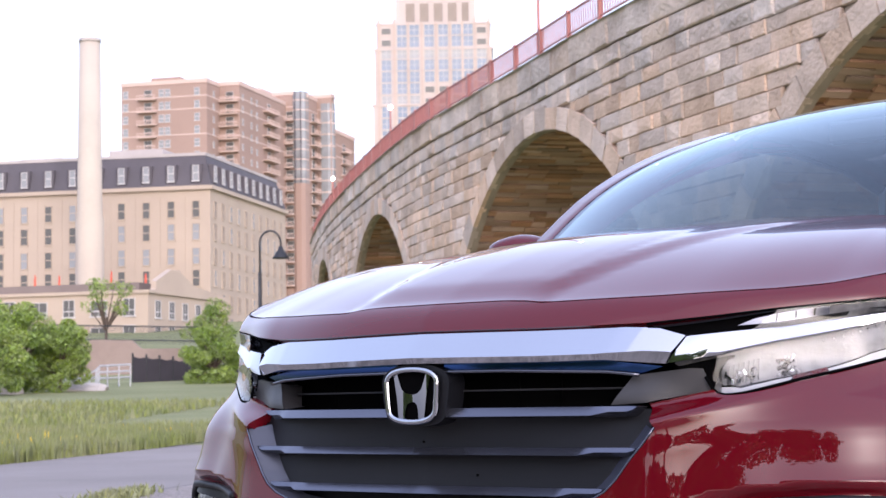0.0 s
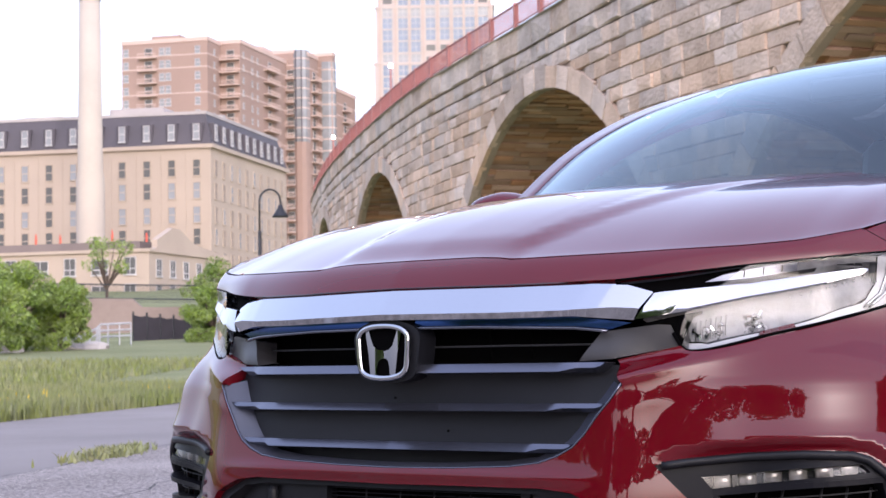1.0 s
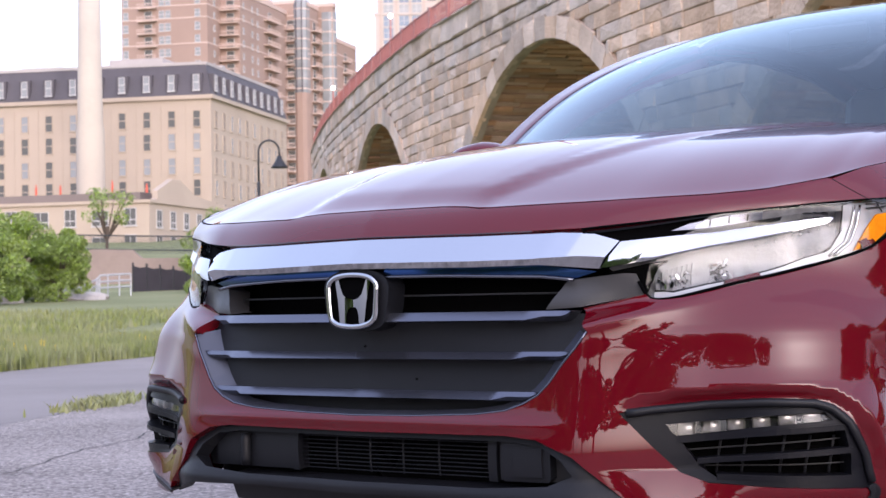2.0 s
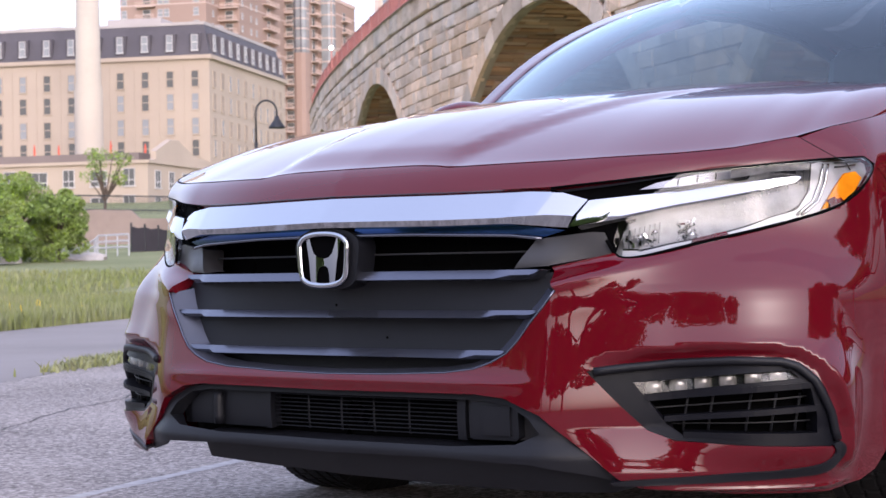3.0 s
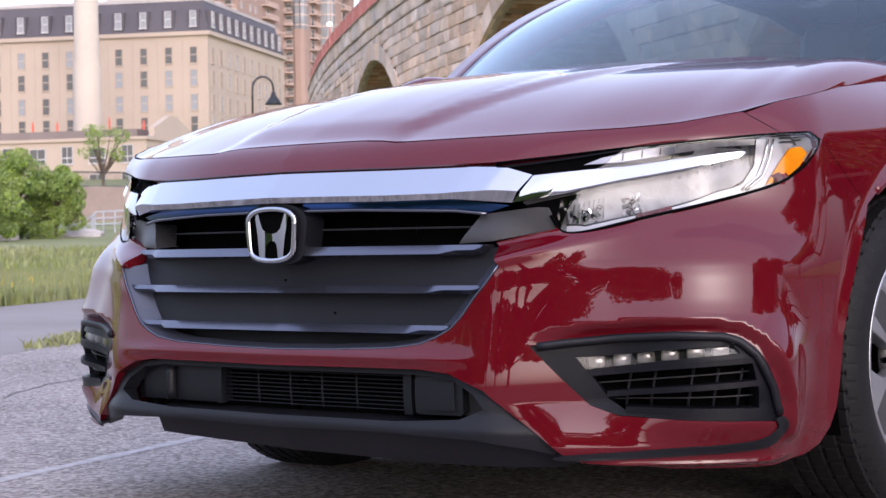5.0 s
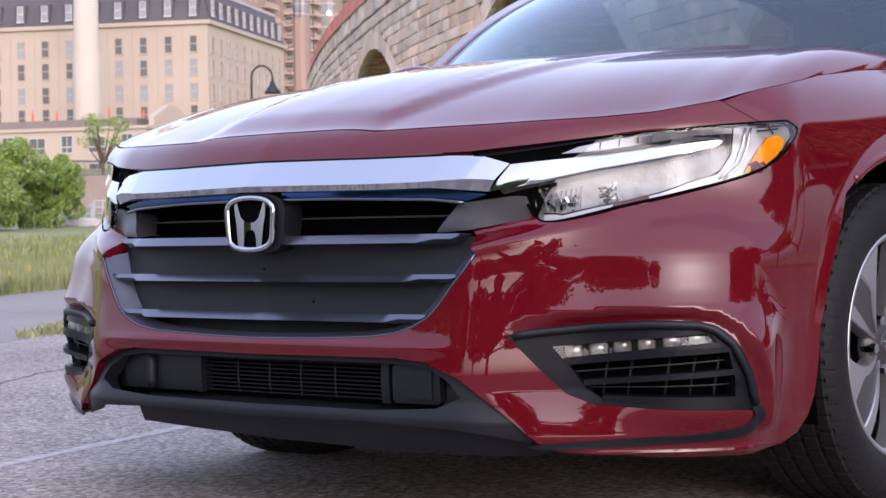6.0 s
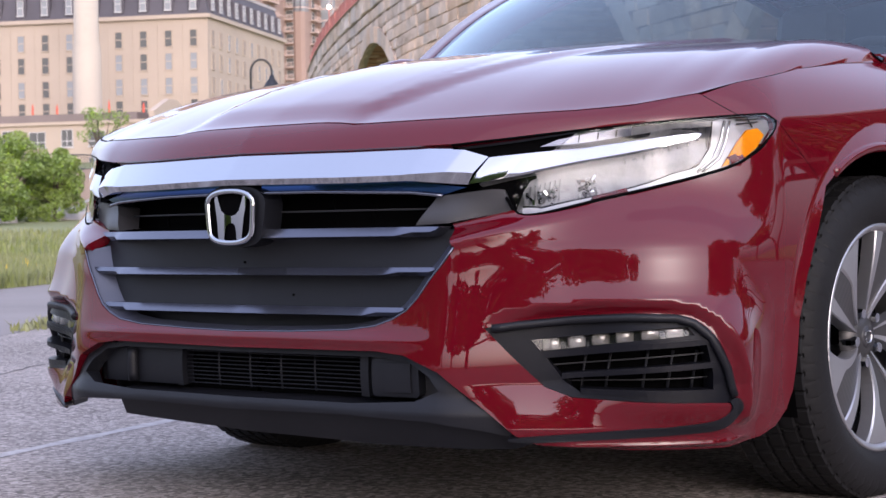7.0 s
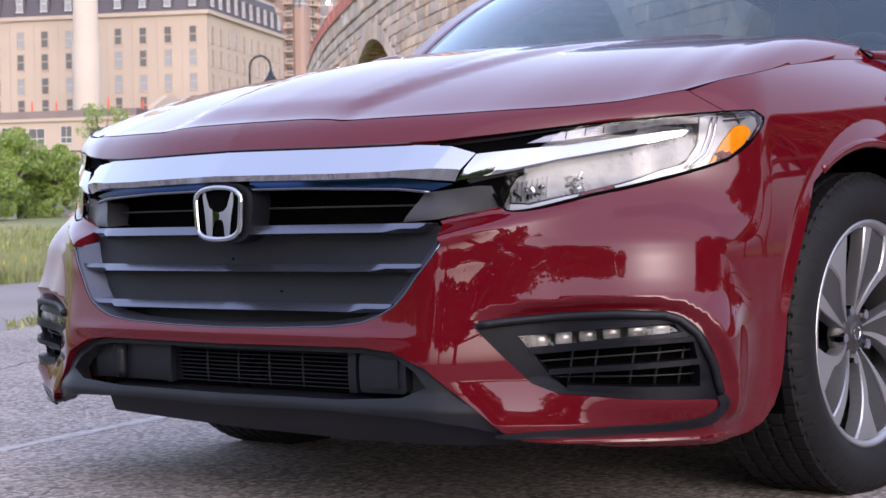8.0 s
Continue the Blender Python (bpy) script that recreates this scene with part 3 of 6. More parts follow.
def ring_stones():
    """wedge stones round each opening, and the barrel behind them"""
    n = 34
    for c in ARCHES:
        ring, vault = Heap(), Heap()
        for k in range(n):
            a0, a1 = math.pi * k / n, math.pi * (k + 1) / n
            if ARCH_Z + ARCH_R * math.sin(a1) < 0.2 and ARCH_Z + ARCH_R * math.sin(a0) < 0.2:
                continue
            r1 = ARCH_R + g.uniform(0.88, 1.0)
            o = g.uniform(0.03, 0.06)
            e = 0.002
            pt = lambda r, a, out: (c + r * math.cos(a), ARCH_Z + r * math.sin(a), out)
            v = [pt(ARCH_R, a0 + e, -0.3), pt(r1, a0 + e, -0.3), pt(r1, a1 - e, -0.3), pt(ARCH_R, a1 - e, -0.3), pt(ARCH_R, a0 + e, o), pt(r1, a0 + e, o), pt(r1, a1 - e, o), pt(ARCH_R, a1 - e, o)]
            ring.put(lay(v), [(4, 5, 6, 7), (0, 4, 7, 3), (1, 2, 6, 5), (0, 1, 5, 4), (3, 7, 6, 2)])
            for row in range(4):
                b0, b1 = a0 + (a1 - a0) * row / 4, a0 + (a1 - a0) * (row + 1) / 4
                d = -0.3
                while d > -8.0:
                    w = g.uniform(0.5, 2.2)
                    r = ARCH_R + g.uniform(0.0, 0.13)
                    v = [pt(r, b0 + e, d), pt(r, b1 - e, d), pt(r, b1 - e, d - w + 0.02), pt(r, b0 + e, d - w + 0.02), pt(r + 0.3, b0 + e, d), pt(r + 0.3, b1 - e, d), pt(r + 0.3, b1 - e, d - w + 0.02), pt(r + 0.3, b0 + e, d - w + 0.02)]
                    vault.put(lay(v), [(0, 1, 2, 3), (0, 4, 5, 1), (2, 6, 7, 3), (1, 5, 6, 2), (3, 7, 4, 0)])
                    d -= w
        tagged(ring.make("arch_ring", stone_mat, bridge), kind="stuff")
        # vault stones take the darker colour that carries the arch's shade
        tagged(vault.make("arch_vault", stone_shaded, bridge), kind="stuff")


ring_stones()
ss = np.arange(lo_s, hi_s, 1.0)
top = np.concatenate((on_bridge(ss, 14.9, 0.2), on_bridge(ss, 14.9, -8.2)))
n = len(ss)
mesh_object("deck", top, [(k, k + 1, n + k + 1, n + k) for k in range(n - 1)], concrete, bridge)
back = np.concatenate((on_bridge(ss, 11.8, -8.2), on_bridge(ss, 15.0, -8.2)))
mesh_object("far_parapet", back, [(k, k + 1, n + k + 1, n + k) for k in range(n - 1)], mortar, bridge)



def truss_span():
    """the steel span that carries the deck on beyond the last stone arch"""
    ob = thing("steel_truss_span", "riveted steel truss span carrying the bridge deck", "bridge", kind="structure")
    a, t = Vector(on_bridge(np.array([lo_s]), 0)[0]), Vector((0.975, 0.222, 0))
    back = Vector((-t.y, t.x, 0))
    top, n, bay = 14.6, 15, 4.2
    low = lambda k: 8.6 - 3.2 * math.sin(math.pi * k / n)
    for off in (0.3, 7.5):
        p = [a + back * off + t * bay * k for k in range(n + 1)]
        for name, pts in (("top_chord", [q + Vector((0, 0, top)) for q in p]), ("bottom_chord", [q + Vector((0, 0, low(k))) for k, q in enumerate(p)])):
            bm = bmesh.new()
            tube(bm, pts, 0.28, 4)
            part(name, bm, truss_mat, ob)
        for k in range(n + 1):
            for name, q0, q1 in (("post", p[k] + Vector((0, 0, low(k))), p[k] + Vector((0, 0, top))),) + ((("diagonal", p[k] + Vector((0, 0, low(k))), p[k + 1] + Vector((0, 0, top))),) if k < n else ()):
                bm = bmesh.new()
                tube(bm, [q0, q1], 0.13, 4)
                part(name, bm, truss_mat, ob)
    bm = bmesh.new()
    e = a + t * bay * n
    vs = [bm.verts.new(q + Vector((0, 0, z))) for z in (14.7, 15.0) for q in (a, e, e + back * 8, a + back * 8)]
    for f in ((0, 1, 5, 4), (1, 2, 6, 5), (2, 3, 7, 6), (3, 0, 4, 7), (4, 5, 6, 7), (3, 2, 1, 0)):
        bm.faces.new([vs[i] for i in f])
    part("deck", bm, concrete, ob)


truss_span()
railing = thing("bridge_railing", "red painted steel railing on the bridge deck", "railing")
bm_bars = bmesh.new()
for s in np.arange(31.2, 136, 3.6):
    bm = bmesh.new()
    p = on_bridge(np.array([s]), 15.0, -0.1)[0]
    add_box(bm, (-0.09, -0.09, 0), (0.09, 0.09, 1.14), Matrix.Translation(p) @ Matrix.Rotation(radians(-35), 4, "Z"))
    part("post", bm, rail_mat, railing)
for zz, r in ((15.17, 0.045), (16.06, 0.055)):
    bm = bmesh.new()
    tube(bm, [tuple(p) for p in on_bridge(np.arange(30, 136, 1.0), zz, -0.1)], r, 5)
    part("rail", bm, rail_mat, railing)
pick = Heap()
for s in np.arange(30, 136, 0.26):
    x, y, _ = on_bridge(np.array([s]), 0, -0.1)[0]
    w = 0.02
    pick.put([(x - w, y - w, 15.17), (x + w, y - w, 15.17), (x + w, y + w, 15.17), (x - w, y + w, 15.17), (x - w, y - w, 16.06), (x + w, y - w, 16.06), (x + w, y + w, 16.06), (x - w, y + w, 16.06)], [(0, 1, 5, 4), (1, 2, 6, 5), (2, 3, 7, 6), (3, 0, 4, 7)])
tagged(pick.make("railing_infill", rail_mat, railing), kind="stuff")


def mast_lamp(x, y, tall):
    ob = thing("bridge_lamp", "slim red lamp mast with a lit globe", "street lamp", "bridge lamps")
    bm = bmesh.new()
    tube(bm, [(x, y, 14.9), (x, y, 14.9 + tall)], [0.07, 0.05], 6)
    part("mast", bm, rail_mat, ob)
    bm = bmesh.new()
    bmesh.ops.create_uvsphere(bm, u_segments=12, v_segments=8, radius=0.13, matrix=Matrix.Translation((x, y, 14.9 + tall + 0.18)))
    part("globe", bm, globe_mat, ob, "lit white globe", True)


globe_mat = lamp_glow("lit_globe", (1.0, 0.8, 0.55), 6)
for x, y, tall in ((-72.6, 83.3, 4.1), (-84.9, 91.1, 1.3), (-42.9, 58.9, 6.5)):
    mast_lamp(x, y, tall)


# ---- far buildings ----
def frame_of(x, y, along):
    """local axes: origin at a corner, Y along the front to the viewer's left, X along the receding side"""
    a = Vector(along).normalized()
    return Matrix(((a.y, a.x, 0, x), (-a.x, a.y, 0, y), (0, 0, 1, 0), (0, 0, 0, 1)))


def window_unit(w, h, frame_mat, pane_mat, bars=1):
    """meshes of one window in the plane x=0, facing -x"""
    bm = bmesh.new()
    t = 0.07
    for lo, hi in (((-0.12, -w / 2, 0), (0.05, -w / 2 + t, h)), ((-0.12, w / 2 - t, 0), (0.05, w / 2, h)), ((-0.12, -w / 2 + t, h - t), (0.05, w / 2 - t, h)), ((-0.16, -w / 2 - 0.08, -0.12), (0.05, w / 2 + 0.08, t * 0.5))):
        add_box(bm, lo, hi)
    for k in range(min(bars, 1)):
        zz = h * (k + 1) / (bars + 1)
        add_box(bm, (-0.09, -w / 2 + t, zz - 0.05), (0.05, w / 2 - t, zz + 0.05))
    fr = bpy.data.meshes.new("window")
    bm.to_mesh(fr)
    bm.free()
    fr.materials.append(frame_mat)
    bm = bmesh.new()
    add_box(bm, (-0.05, -w / 2 + t * 0.5, t * 0.3), (0.02, w / 2 - t * 0.5, h - t * 0.5))
    pa = bpy.data.meshes.new("pane")
    bm.to_mesh(pa)
    bm.free()
    pa.materials.append(pane_mat)
    if bars < 2:
        return fr, pa
    bm = bmesh.new()
    add_box(bm, (-0.085, -0.03, t), (0.045, 0.03, h - t))
    mu = bpy.data.meshes.new("mullion")
    bm.to_mesh(mu)
    bm.free()
    mu.materials.append(frame_mat)
    return fr, pa, mu


def put_window(unit, m, parent, out=0.0):
    a = new("window", unit[0])
    a.parent = parent
    a.matrix_local = m
    b = new("pane", unit[1])
    b.parent = a
    for me in unit[2:]:
        c = new("mullion", me)
        c.parent = a
    return a


def side_frame(m, side, pos, z):
    """where a window sits on the front ('f': along Y) or on the receding side ('r': along X)"""
    return m @ (pose(0, pos, z) if side == "f" else pose(pos, 0, z, 0, 0, 90))


def prism(name, m, outline, z0, z1, mat, parent, inset=0.0, label=""):
    """a block over an outline in the local frame; inset draws its top in, as a mansard"""
    bm = bmesh.new()
    cx = sum(p[0] for p in outline) / len(outline)
    cy = sum(p[1] for p in outline) / len(outline)
    lo = [bm.verts.new(m @ Vector((x, y, z0))) for x, y in outline]
    hi = [bm.verts.new(m @ Vector((x + (inset if x < cx else -inset), y + (inset if y < cy else -inset), z1))) for x, y in outline]
    n = len(lo)
    for k in range(n):
        bm.faces.new((lo[k], lo[(k + 1) % n], hi[(k + 1) % n], hi[k]))
    bm.faces.new(hi)
    bm.faces.new(lo[::-1])
    bmesh.ops.recalc_face_normals(bm, faces=bm.faces)
    return part(name, bm, mat, parent, label)


def mansard_building():
    ob = thing("mansard_building", "large cream brick mill building with dark mansard roof", "building")
    m = frame_of(-165.8, 155.2, (-0.885, -0.465))
    L, W, eave = 52, 33, 27.8
    box = [(0, 0), (W, 0), (W, L), (0, L)]
    prism("wall", m, box, 4, eave, cream, ob)
    prism("cornice", m, [(-0.4, -0.4), (W + 0.4, -0.4), (W + 0.4, L + 0.4), (-0.4, L + 0.4)], eave, eave + 0.5, cream, ob)
    prism("roof", m, [(-0.1, -0.1), (W, -0.1), (W, L), (-0.1, L)], eave + 0.5, eave + 4.6, slate, ob, 1.1, "dark slate mansard roof")
    prism("roof_rim", m, [(0.9, 0.9), (W - 0.9, 0.9), (W - 0.9, L - 0.9), (0.9, L - 0.9)], eave + 4.5, eave + 4.9, concrete, ob)
    for y, x, s, h in ((9, 7, 5, 1.6), (24, 9, 4, 1.3), (2.5, 12, 1.5, 1.0)):
        prism("roof_hut", m, [(x, y), (x + s, y), (x + s, y + s * 1.5), (x, y + s * 1.5)], eave + 4.7, eave + 4.9 + h, concrete, ob)
    dark, pale = window_unit(1.0, 2.1, cream, pane_dark), window_unit(1.0, 2.1, cream, pane_light)
    faded = window_unit(1.0, 2.1, cream, pane_faded)
    w = random.Random(3)
    for k in range(15):
        for z in (24.3, 21.4, 18.3, 15.5, 12.5, 9.5):
            put_window(w.choice((dark, dark, pale)), side_frame(m, "f", 1.9 + 3.35 * k, z), ob)
    for k in range(10):
        for z in (24.3, 21.4, 18.3, 15.5, 12.5, 9.5):
            put_window(w.choice((pale, faded, faded)), side_frame(m, "r", 1.8 + 3.2 * k, z), ob)
    dorm = window_unit(0.85, 2.0, white_paint, pane_light)
    hood = bmesh.new()
    add_box(hood, (-0.1, -0.75, -0.1), (1.1, 0.75, 2.35), None, 0.06)
    hm = bpy.data.meshes.new("dormer")
    hood.to_mesh(hm)
    hood.free()
    hm.materials.append(slate)
    spots = [side_frame(m, "f", 1.9 + 3.35 * k, eave + 1.0) for k in range(15)] + [side_frame(m, "r", 1.8 + 3.2 * k, eave + 1.0) for k in range(10)]
    for q in spots:
        d = new("dormer", hm)
        d.parent = ob
        d.matrix_local = q @ pose(0.05, 0, 0)
        put_window(dorm, pose(-0.1, 0, 0.15), d)
    for k in range(16):
        prism("pilaster", m, [(-0.07, 0.0 + 3.35 * k), (0, 0.0 + 3.35 * k), (0, 0.5 + 3.35 * k), (-0.07, 0.5 + 3.35 * k)], 5, eave - 0.6, cream, ob)


mansard_building()


def chimney():
    ob = thing("factory_chimney", "tall pale round concrete chimney with a soot-stained top", "chimney")
    x, y = -166.5, 136.3
    for name, pts, mat in (("shaft", ((6, 1.72), (14.5, 1.70), (22.6, 1.68), (23.4, 1.5), (44.0, 1.27)), chimney_mat), ("rim", ((44.0, 1.33), (44.5, 1.33)), concrete)):
        bm = bmesh.new()
        tube(bm, [(x, y, z) for z, _ in pts], [r for _, r in pts], 32)
        part(name, bm, mat, ob, "", True)


chimney()


def low_mill():
    ob = thing("low_mill_building", "two-storey cream mill wing with stepped gable", "building")
    m = frame_of(-146.1, 127.5, (-0.915, -0.40))
    W, L, top = 22, 40, 12.6
    prism("wall", m, [(0, 0), (W, 0), (W, L), (0, L)], 3, top, cream, ob)
    prism("cornice", m, [(-0.25, -0.25), (W + 0.2, -0.25), (W + 0.2, L), (-0.25, L)], top, top + 0.35, cream, ob)
    prism("upper_storey", m, [(3, 2.5), (W, 2.5), (W, L), (3, L)], top + 0.3, top + 1.4, roof_brown, ob)
    bm = bmesh.new()
    pts = [(0, top), (2, top + 0.6), (2, top + 1.4), (6, top + 2.9), (8, top + 2.9), (12, top + 1.4), (W, top + 0.5), (W, top)]
    a = [bm.verts.new(m @ Vector((x, -0.05, z))) for x, z in pts]
    b = [bm.verts.new(m @ Vector((x, 0.6, z))) for x, z in pts]
    bm.faces.new(a)
    bm.faces.new(b[::-1])
    for k in range(len(pts)):
        bm.faces.new((a[k], b[k], b[(k + 1) % len(pts)], a[(k + 1) % len(pts)]))
    bmesh.ops.recalc_face_normals(bm, faces=bm.faces)
    part("gable", bm, cream, ob)
    u, v = window_unit(2.0, 1.7, white_paint, pane_dark, 2), window_unit(1.4, 1.9, white_paint, pane_dark, 2)
    for k in range(9):
        for z in (10.2, 7.3):
            put_window(u if k % 2 else v, side_frame(m, "f", 2.2 + 3.6 * k, z), ob)
    for k in range(5):
        for z in (10.0, 7.2):
            put_window(v, side_frame(m, "r", 2.4 + 3.6 * k, z), ob)

    for x, y, h in ((-161.66, 124.52, 1.9), (-158.90, 125.73, 1.7), (-153.06, 128.28, 2.2), (-149.25, 129.94, 1.5)):
        bm = bmesh.new()
        tube(bm, [(x, y, 13.9), (x, y, 14.0 + h * 0.4), (x, y, 14.0 + h * 0.65)], [0.12, 0.11, 0.04], 8)
        part("roof_post", bm, marker_red, ob, "orange-red marker post")


low_mill()


def balcony_mesh(w):
    out = []
    for boxes, mat in (([((-1.4, -w / 2, -0.12), (0, w / 2, 0.12))], brick_pale), ([((-1.4, -w / 2, 0.95), (-1.34, w / 2, 1.05)), ((-1.4, -w / 2, 0.12), (-1.36, -w / 2 + 0.1, 1.0)), ((-1.4, w / 2 - 0.1, 0.12), (-1.36, w / 2, 1.0))] + [((-1.39, -w / 2 + 0.25 * k, 0.12), (-1.36, -w / 2 + 0.25 * k + 0.06, 0.97)) for k in range(1, int(w / 0.25))], brick_pale)):
        bm = bmesh.new()
        for lo, hi in boxes:
            add_box(bm, lo, hi)
        me = bpy.data.meshes.new("balcony")
        bm.to_mesh(me)
        bm.free()
        me.materials.append(mat)
        out.append(me)
    return out


def apartments():
    ob = thing("brick_apartment_tower", "red-brown brick apartment block with stacked balconies", "building")
    m = frame_of(-289.0, 270.0, (-0.907, -0.42))
    floor, top = 2.85, 72.0
    zs = [top - 3.2 - floor * k for k in range(15)]
    box = lambda x0, x1, y0, y1: [(x0, y0), (x1, y0), (x1, y1), (x0, y1)]
    for name, o, z1 in (("wall", box(0, 30, 0, 20.4), top), ("wing", box(8, 39, -4.6, 12), top + 0.4), ("far_wing", box(39, 60, -6.6, 8), top + 3.0),
                        ("corner_tower", box(40, 60, -9.6, -6.6), top + 2.4), ("end_tower", box(48, 50.5, -13.2, -6), top + 3.4), ("end_wing", box(50.5, 66, -13.4, -5), top - 5.0)):
        prism(name, m, o, 10, z1, brick, ob)
        (x0, y0), (x1, y1) = o[0], o[2]
        prism("parapet", m, box(x0 - 0.15, x1, y0 - 0.15, y1 + 0.15), z1 - 0.5, z1 + 0.45, brick_pale, ob)
        for k in (0, 1, 3, 6):
            prism("brick_band", m, box(x0 - 0.06, x1, y0 - 0.06, y1 + 0.06), z1 - 3.5 - floor * k, z1 - 3.2 - floor * k, brick_pale, ob)
    prism("roof_hut", m, box(4, 14, 8, 15), top, top + 1.9, brick, ob)
    prism("stair_hut", m, box(26, 34, -3, 4), top, top + 2.4, brick_pale, ob)
    bay = [(39.0, -6.4), (38.4, -7.2), (38.4, -8.6), (39.0, -9.4), (41, -9.7), (41, -6.4)]
    prism("glazed_bay", m, bay, top - 19, top + 3.2, pane_light, ob, 0, "column of bright corner glazing")
    prism("bay_base", m, bay, 10, top - 19, brick, ob)
    stair = [(47.6, -10.6), (47.6, -12.4), (48.4, -13.5), (50, -13.5), (50, -10.6)]
    prism("glazed_stair", m, stair, 20, top + 1.5, pane_light, ob, 0, "column of bright stair glazing")
    for k in range(9):
        z = top + 1.0 - 2.4 * k
        prism("transom", m, [(x + (-0.12 if x < 40 else 0), y) for x, y in bay], z, z + 0.3, brick_pale, ob)
    for k in range(16):
        z = top - 0.6 - 2.85 * k
        prism("transom", m, [(x + (-0.12 if x < 48.2 else 0), y - (0.12 if y < -13.4 else 0)) for x, y in stair], z, z + 0.3, brick_pale, ob)
    for y in (-7.2, -8.6):
        prism("mullion", m, box(38.25, 38.5, y - 0.12, y + 0.12), top - 19, top + 3.2, slate, ob)
    unit, slim, wide = window_unit(1.25, 1.7, white_paint, pane_light, 1), window_unit(0.8, 1.4, white_paint, pane_light, 0), window_unit(1.8, 2.0, white_paint, pane_dark, 1)
    small, long, short = balcony_mesh(4.4), balcony_mesh(8.0), balcony_mesh(2.0)
    for z in zs:
        for y in (19.4, 10.8, 9.3, 2.3):
            put_window(unit, side_frame(m, "f", y, z), ob)
        for x, y in ((4, 0), (10, -4.6), (15.5, -4.6), (19, -4.6)):
            put_window(slim, m @ pose(x, y, z, 0, 0, 90), ob)
        for kind, q in ((small, side_frame(m, "f", 14.0, z - 0.6)), (small, m @ pose(8, -2.3, z - 0.6)), (long, m @ pose(27, -4.6, z - 0.6, 0, 0, 90)), (short, m @ pose(39, -5.6, z - 0.6)),
                        (small, m @ pose(44.5, -9.6, z - 0.6, 0, 0, 90)), (small, m @ pose(57, -13.4, z - 6.6, 0, 0, 90))):
            a = new("balcony", kind[0])
            a.parent, a.matrix_local = ob, q
            b = tagged(new("balcony_rail", kind[1]), kind="stuff")
            b.parent = a
            put_window(wide, q @ pose(0, 0, 0.3), ob)


apartments()


def glass_tower():
    ob = thing("high_rise_tower", "pale stone high-rise tower with rows of windows", "building")
    m = frame_of(-301.0, 340.6, (-0.62, 0.78))
    top = 97.0
    box = lambda x0, x1, y0, y1: [(x0, y0), (x1, y0), (x1, y1), (x0, y1)]
    prism("wall", m, box(0, 29, 0, 22), 8, top, tower_stone, ob)
    prism("shoulder", m, box(-0.5, 29.4, -0.5, 22), 8, top - 7.0, tower_stone, ob)
    prism("base_stage", m, box(-1.0, 29.8, -1.0, 22), 8, top - 21.5, tower_stone, ob)
    prism("crown", m, box(4.8, 25.4, 1.2, 20), top, top + 6.5, tower_stone, ob)
    prism("pinnacle", m, box(8, 22, 3, 17), top + 6.5, top + 13, tower_stone, ob)
    blue, warm, dark = window_unit(1.25, 2.75, white_paint, tower_glass, 1), window_unit(1.25, 2.6, white_paint, pane_light, 1), window_unit(2.4, 1.6, tower_stone, pane_dark, 0)
    bays = (2.4, 6.4, 9.6, 13.4, 17.0, 20.4, 23.4, 26.8)
    for j in range(16):
        z = top - 3.1 - 3.05 * j
        out = 0.0 if j < 2 else (-0.5 if j < 7 else -1.0)
        for k, x in enumerate(bays):
            if k in (0, 7) and j < 2 or k in (3, 4) and j in (5, 6):
                put_window(dark, m @ pose(x, out, z + 0.3, 0, 0, 90), ob)
                continue
            for dx in (-0.62, 0.62):
                put_window(warm if j in (2, 6, 10) else blue, m @ pose(x + dx, out, z, 0, 0, 90), ob)
        for k in range(6):
            put_window(warm if k % 3 == 0 else blue, m @ pose(out, 2 + 3.5 * k, z), ob)
    for x in (6.8, 10.4, 14.0, 17.6, 21.2, 24.0):
        prism("crown_pier", m, box(x - 0.35, x + 0.35, 0.7, 1.2), top, top + 6.3, tower_stone, ob)
    for k in range(5):
        put_window(window_unit(2.4, 5.0, tower_stone, pane_faded, 0), m @ pose(8.6 + 3.6 * k, 1.2, top + 0.5, 0, 0, 90), ob)
    for k in range(9):
        x = (0.5, 4.5, 8.0, 11.5, 15.2, 18.7, 21.9, 25.1, 28.7)[k]
        for z0, z1, out in ((8, top - 21.2, -1.0), (top - 21.5, top - 6.7, -0.5), (top - 7, top + (1.0 if k in (0, 1, 7, 8) else 0.3), 0.0)):
            prism("pier", m, box(x - 0.3, x + 0.3, out - 0.45, out), z0, z1, tower_warm, ob)
    for z, out in ((top - 21.5, -1.0), (top - 7, -0.5), (top - 0.4, 0.0)):
        prism("ledge", m, box(out - 0.25, 29.3 - out, out - 0.25, 22), z, z + 0.5, tower_stone, ob)


glass_tower()


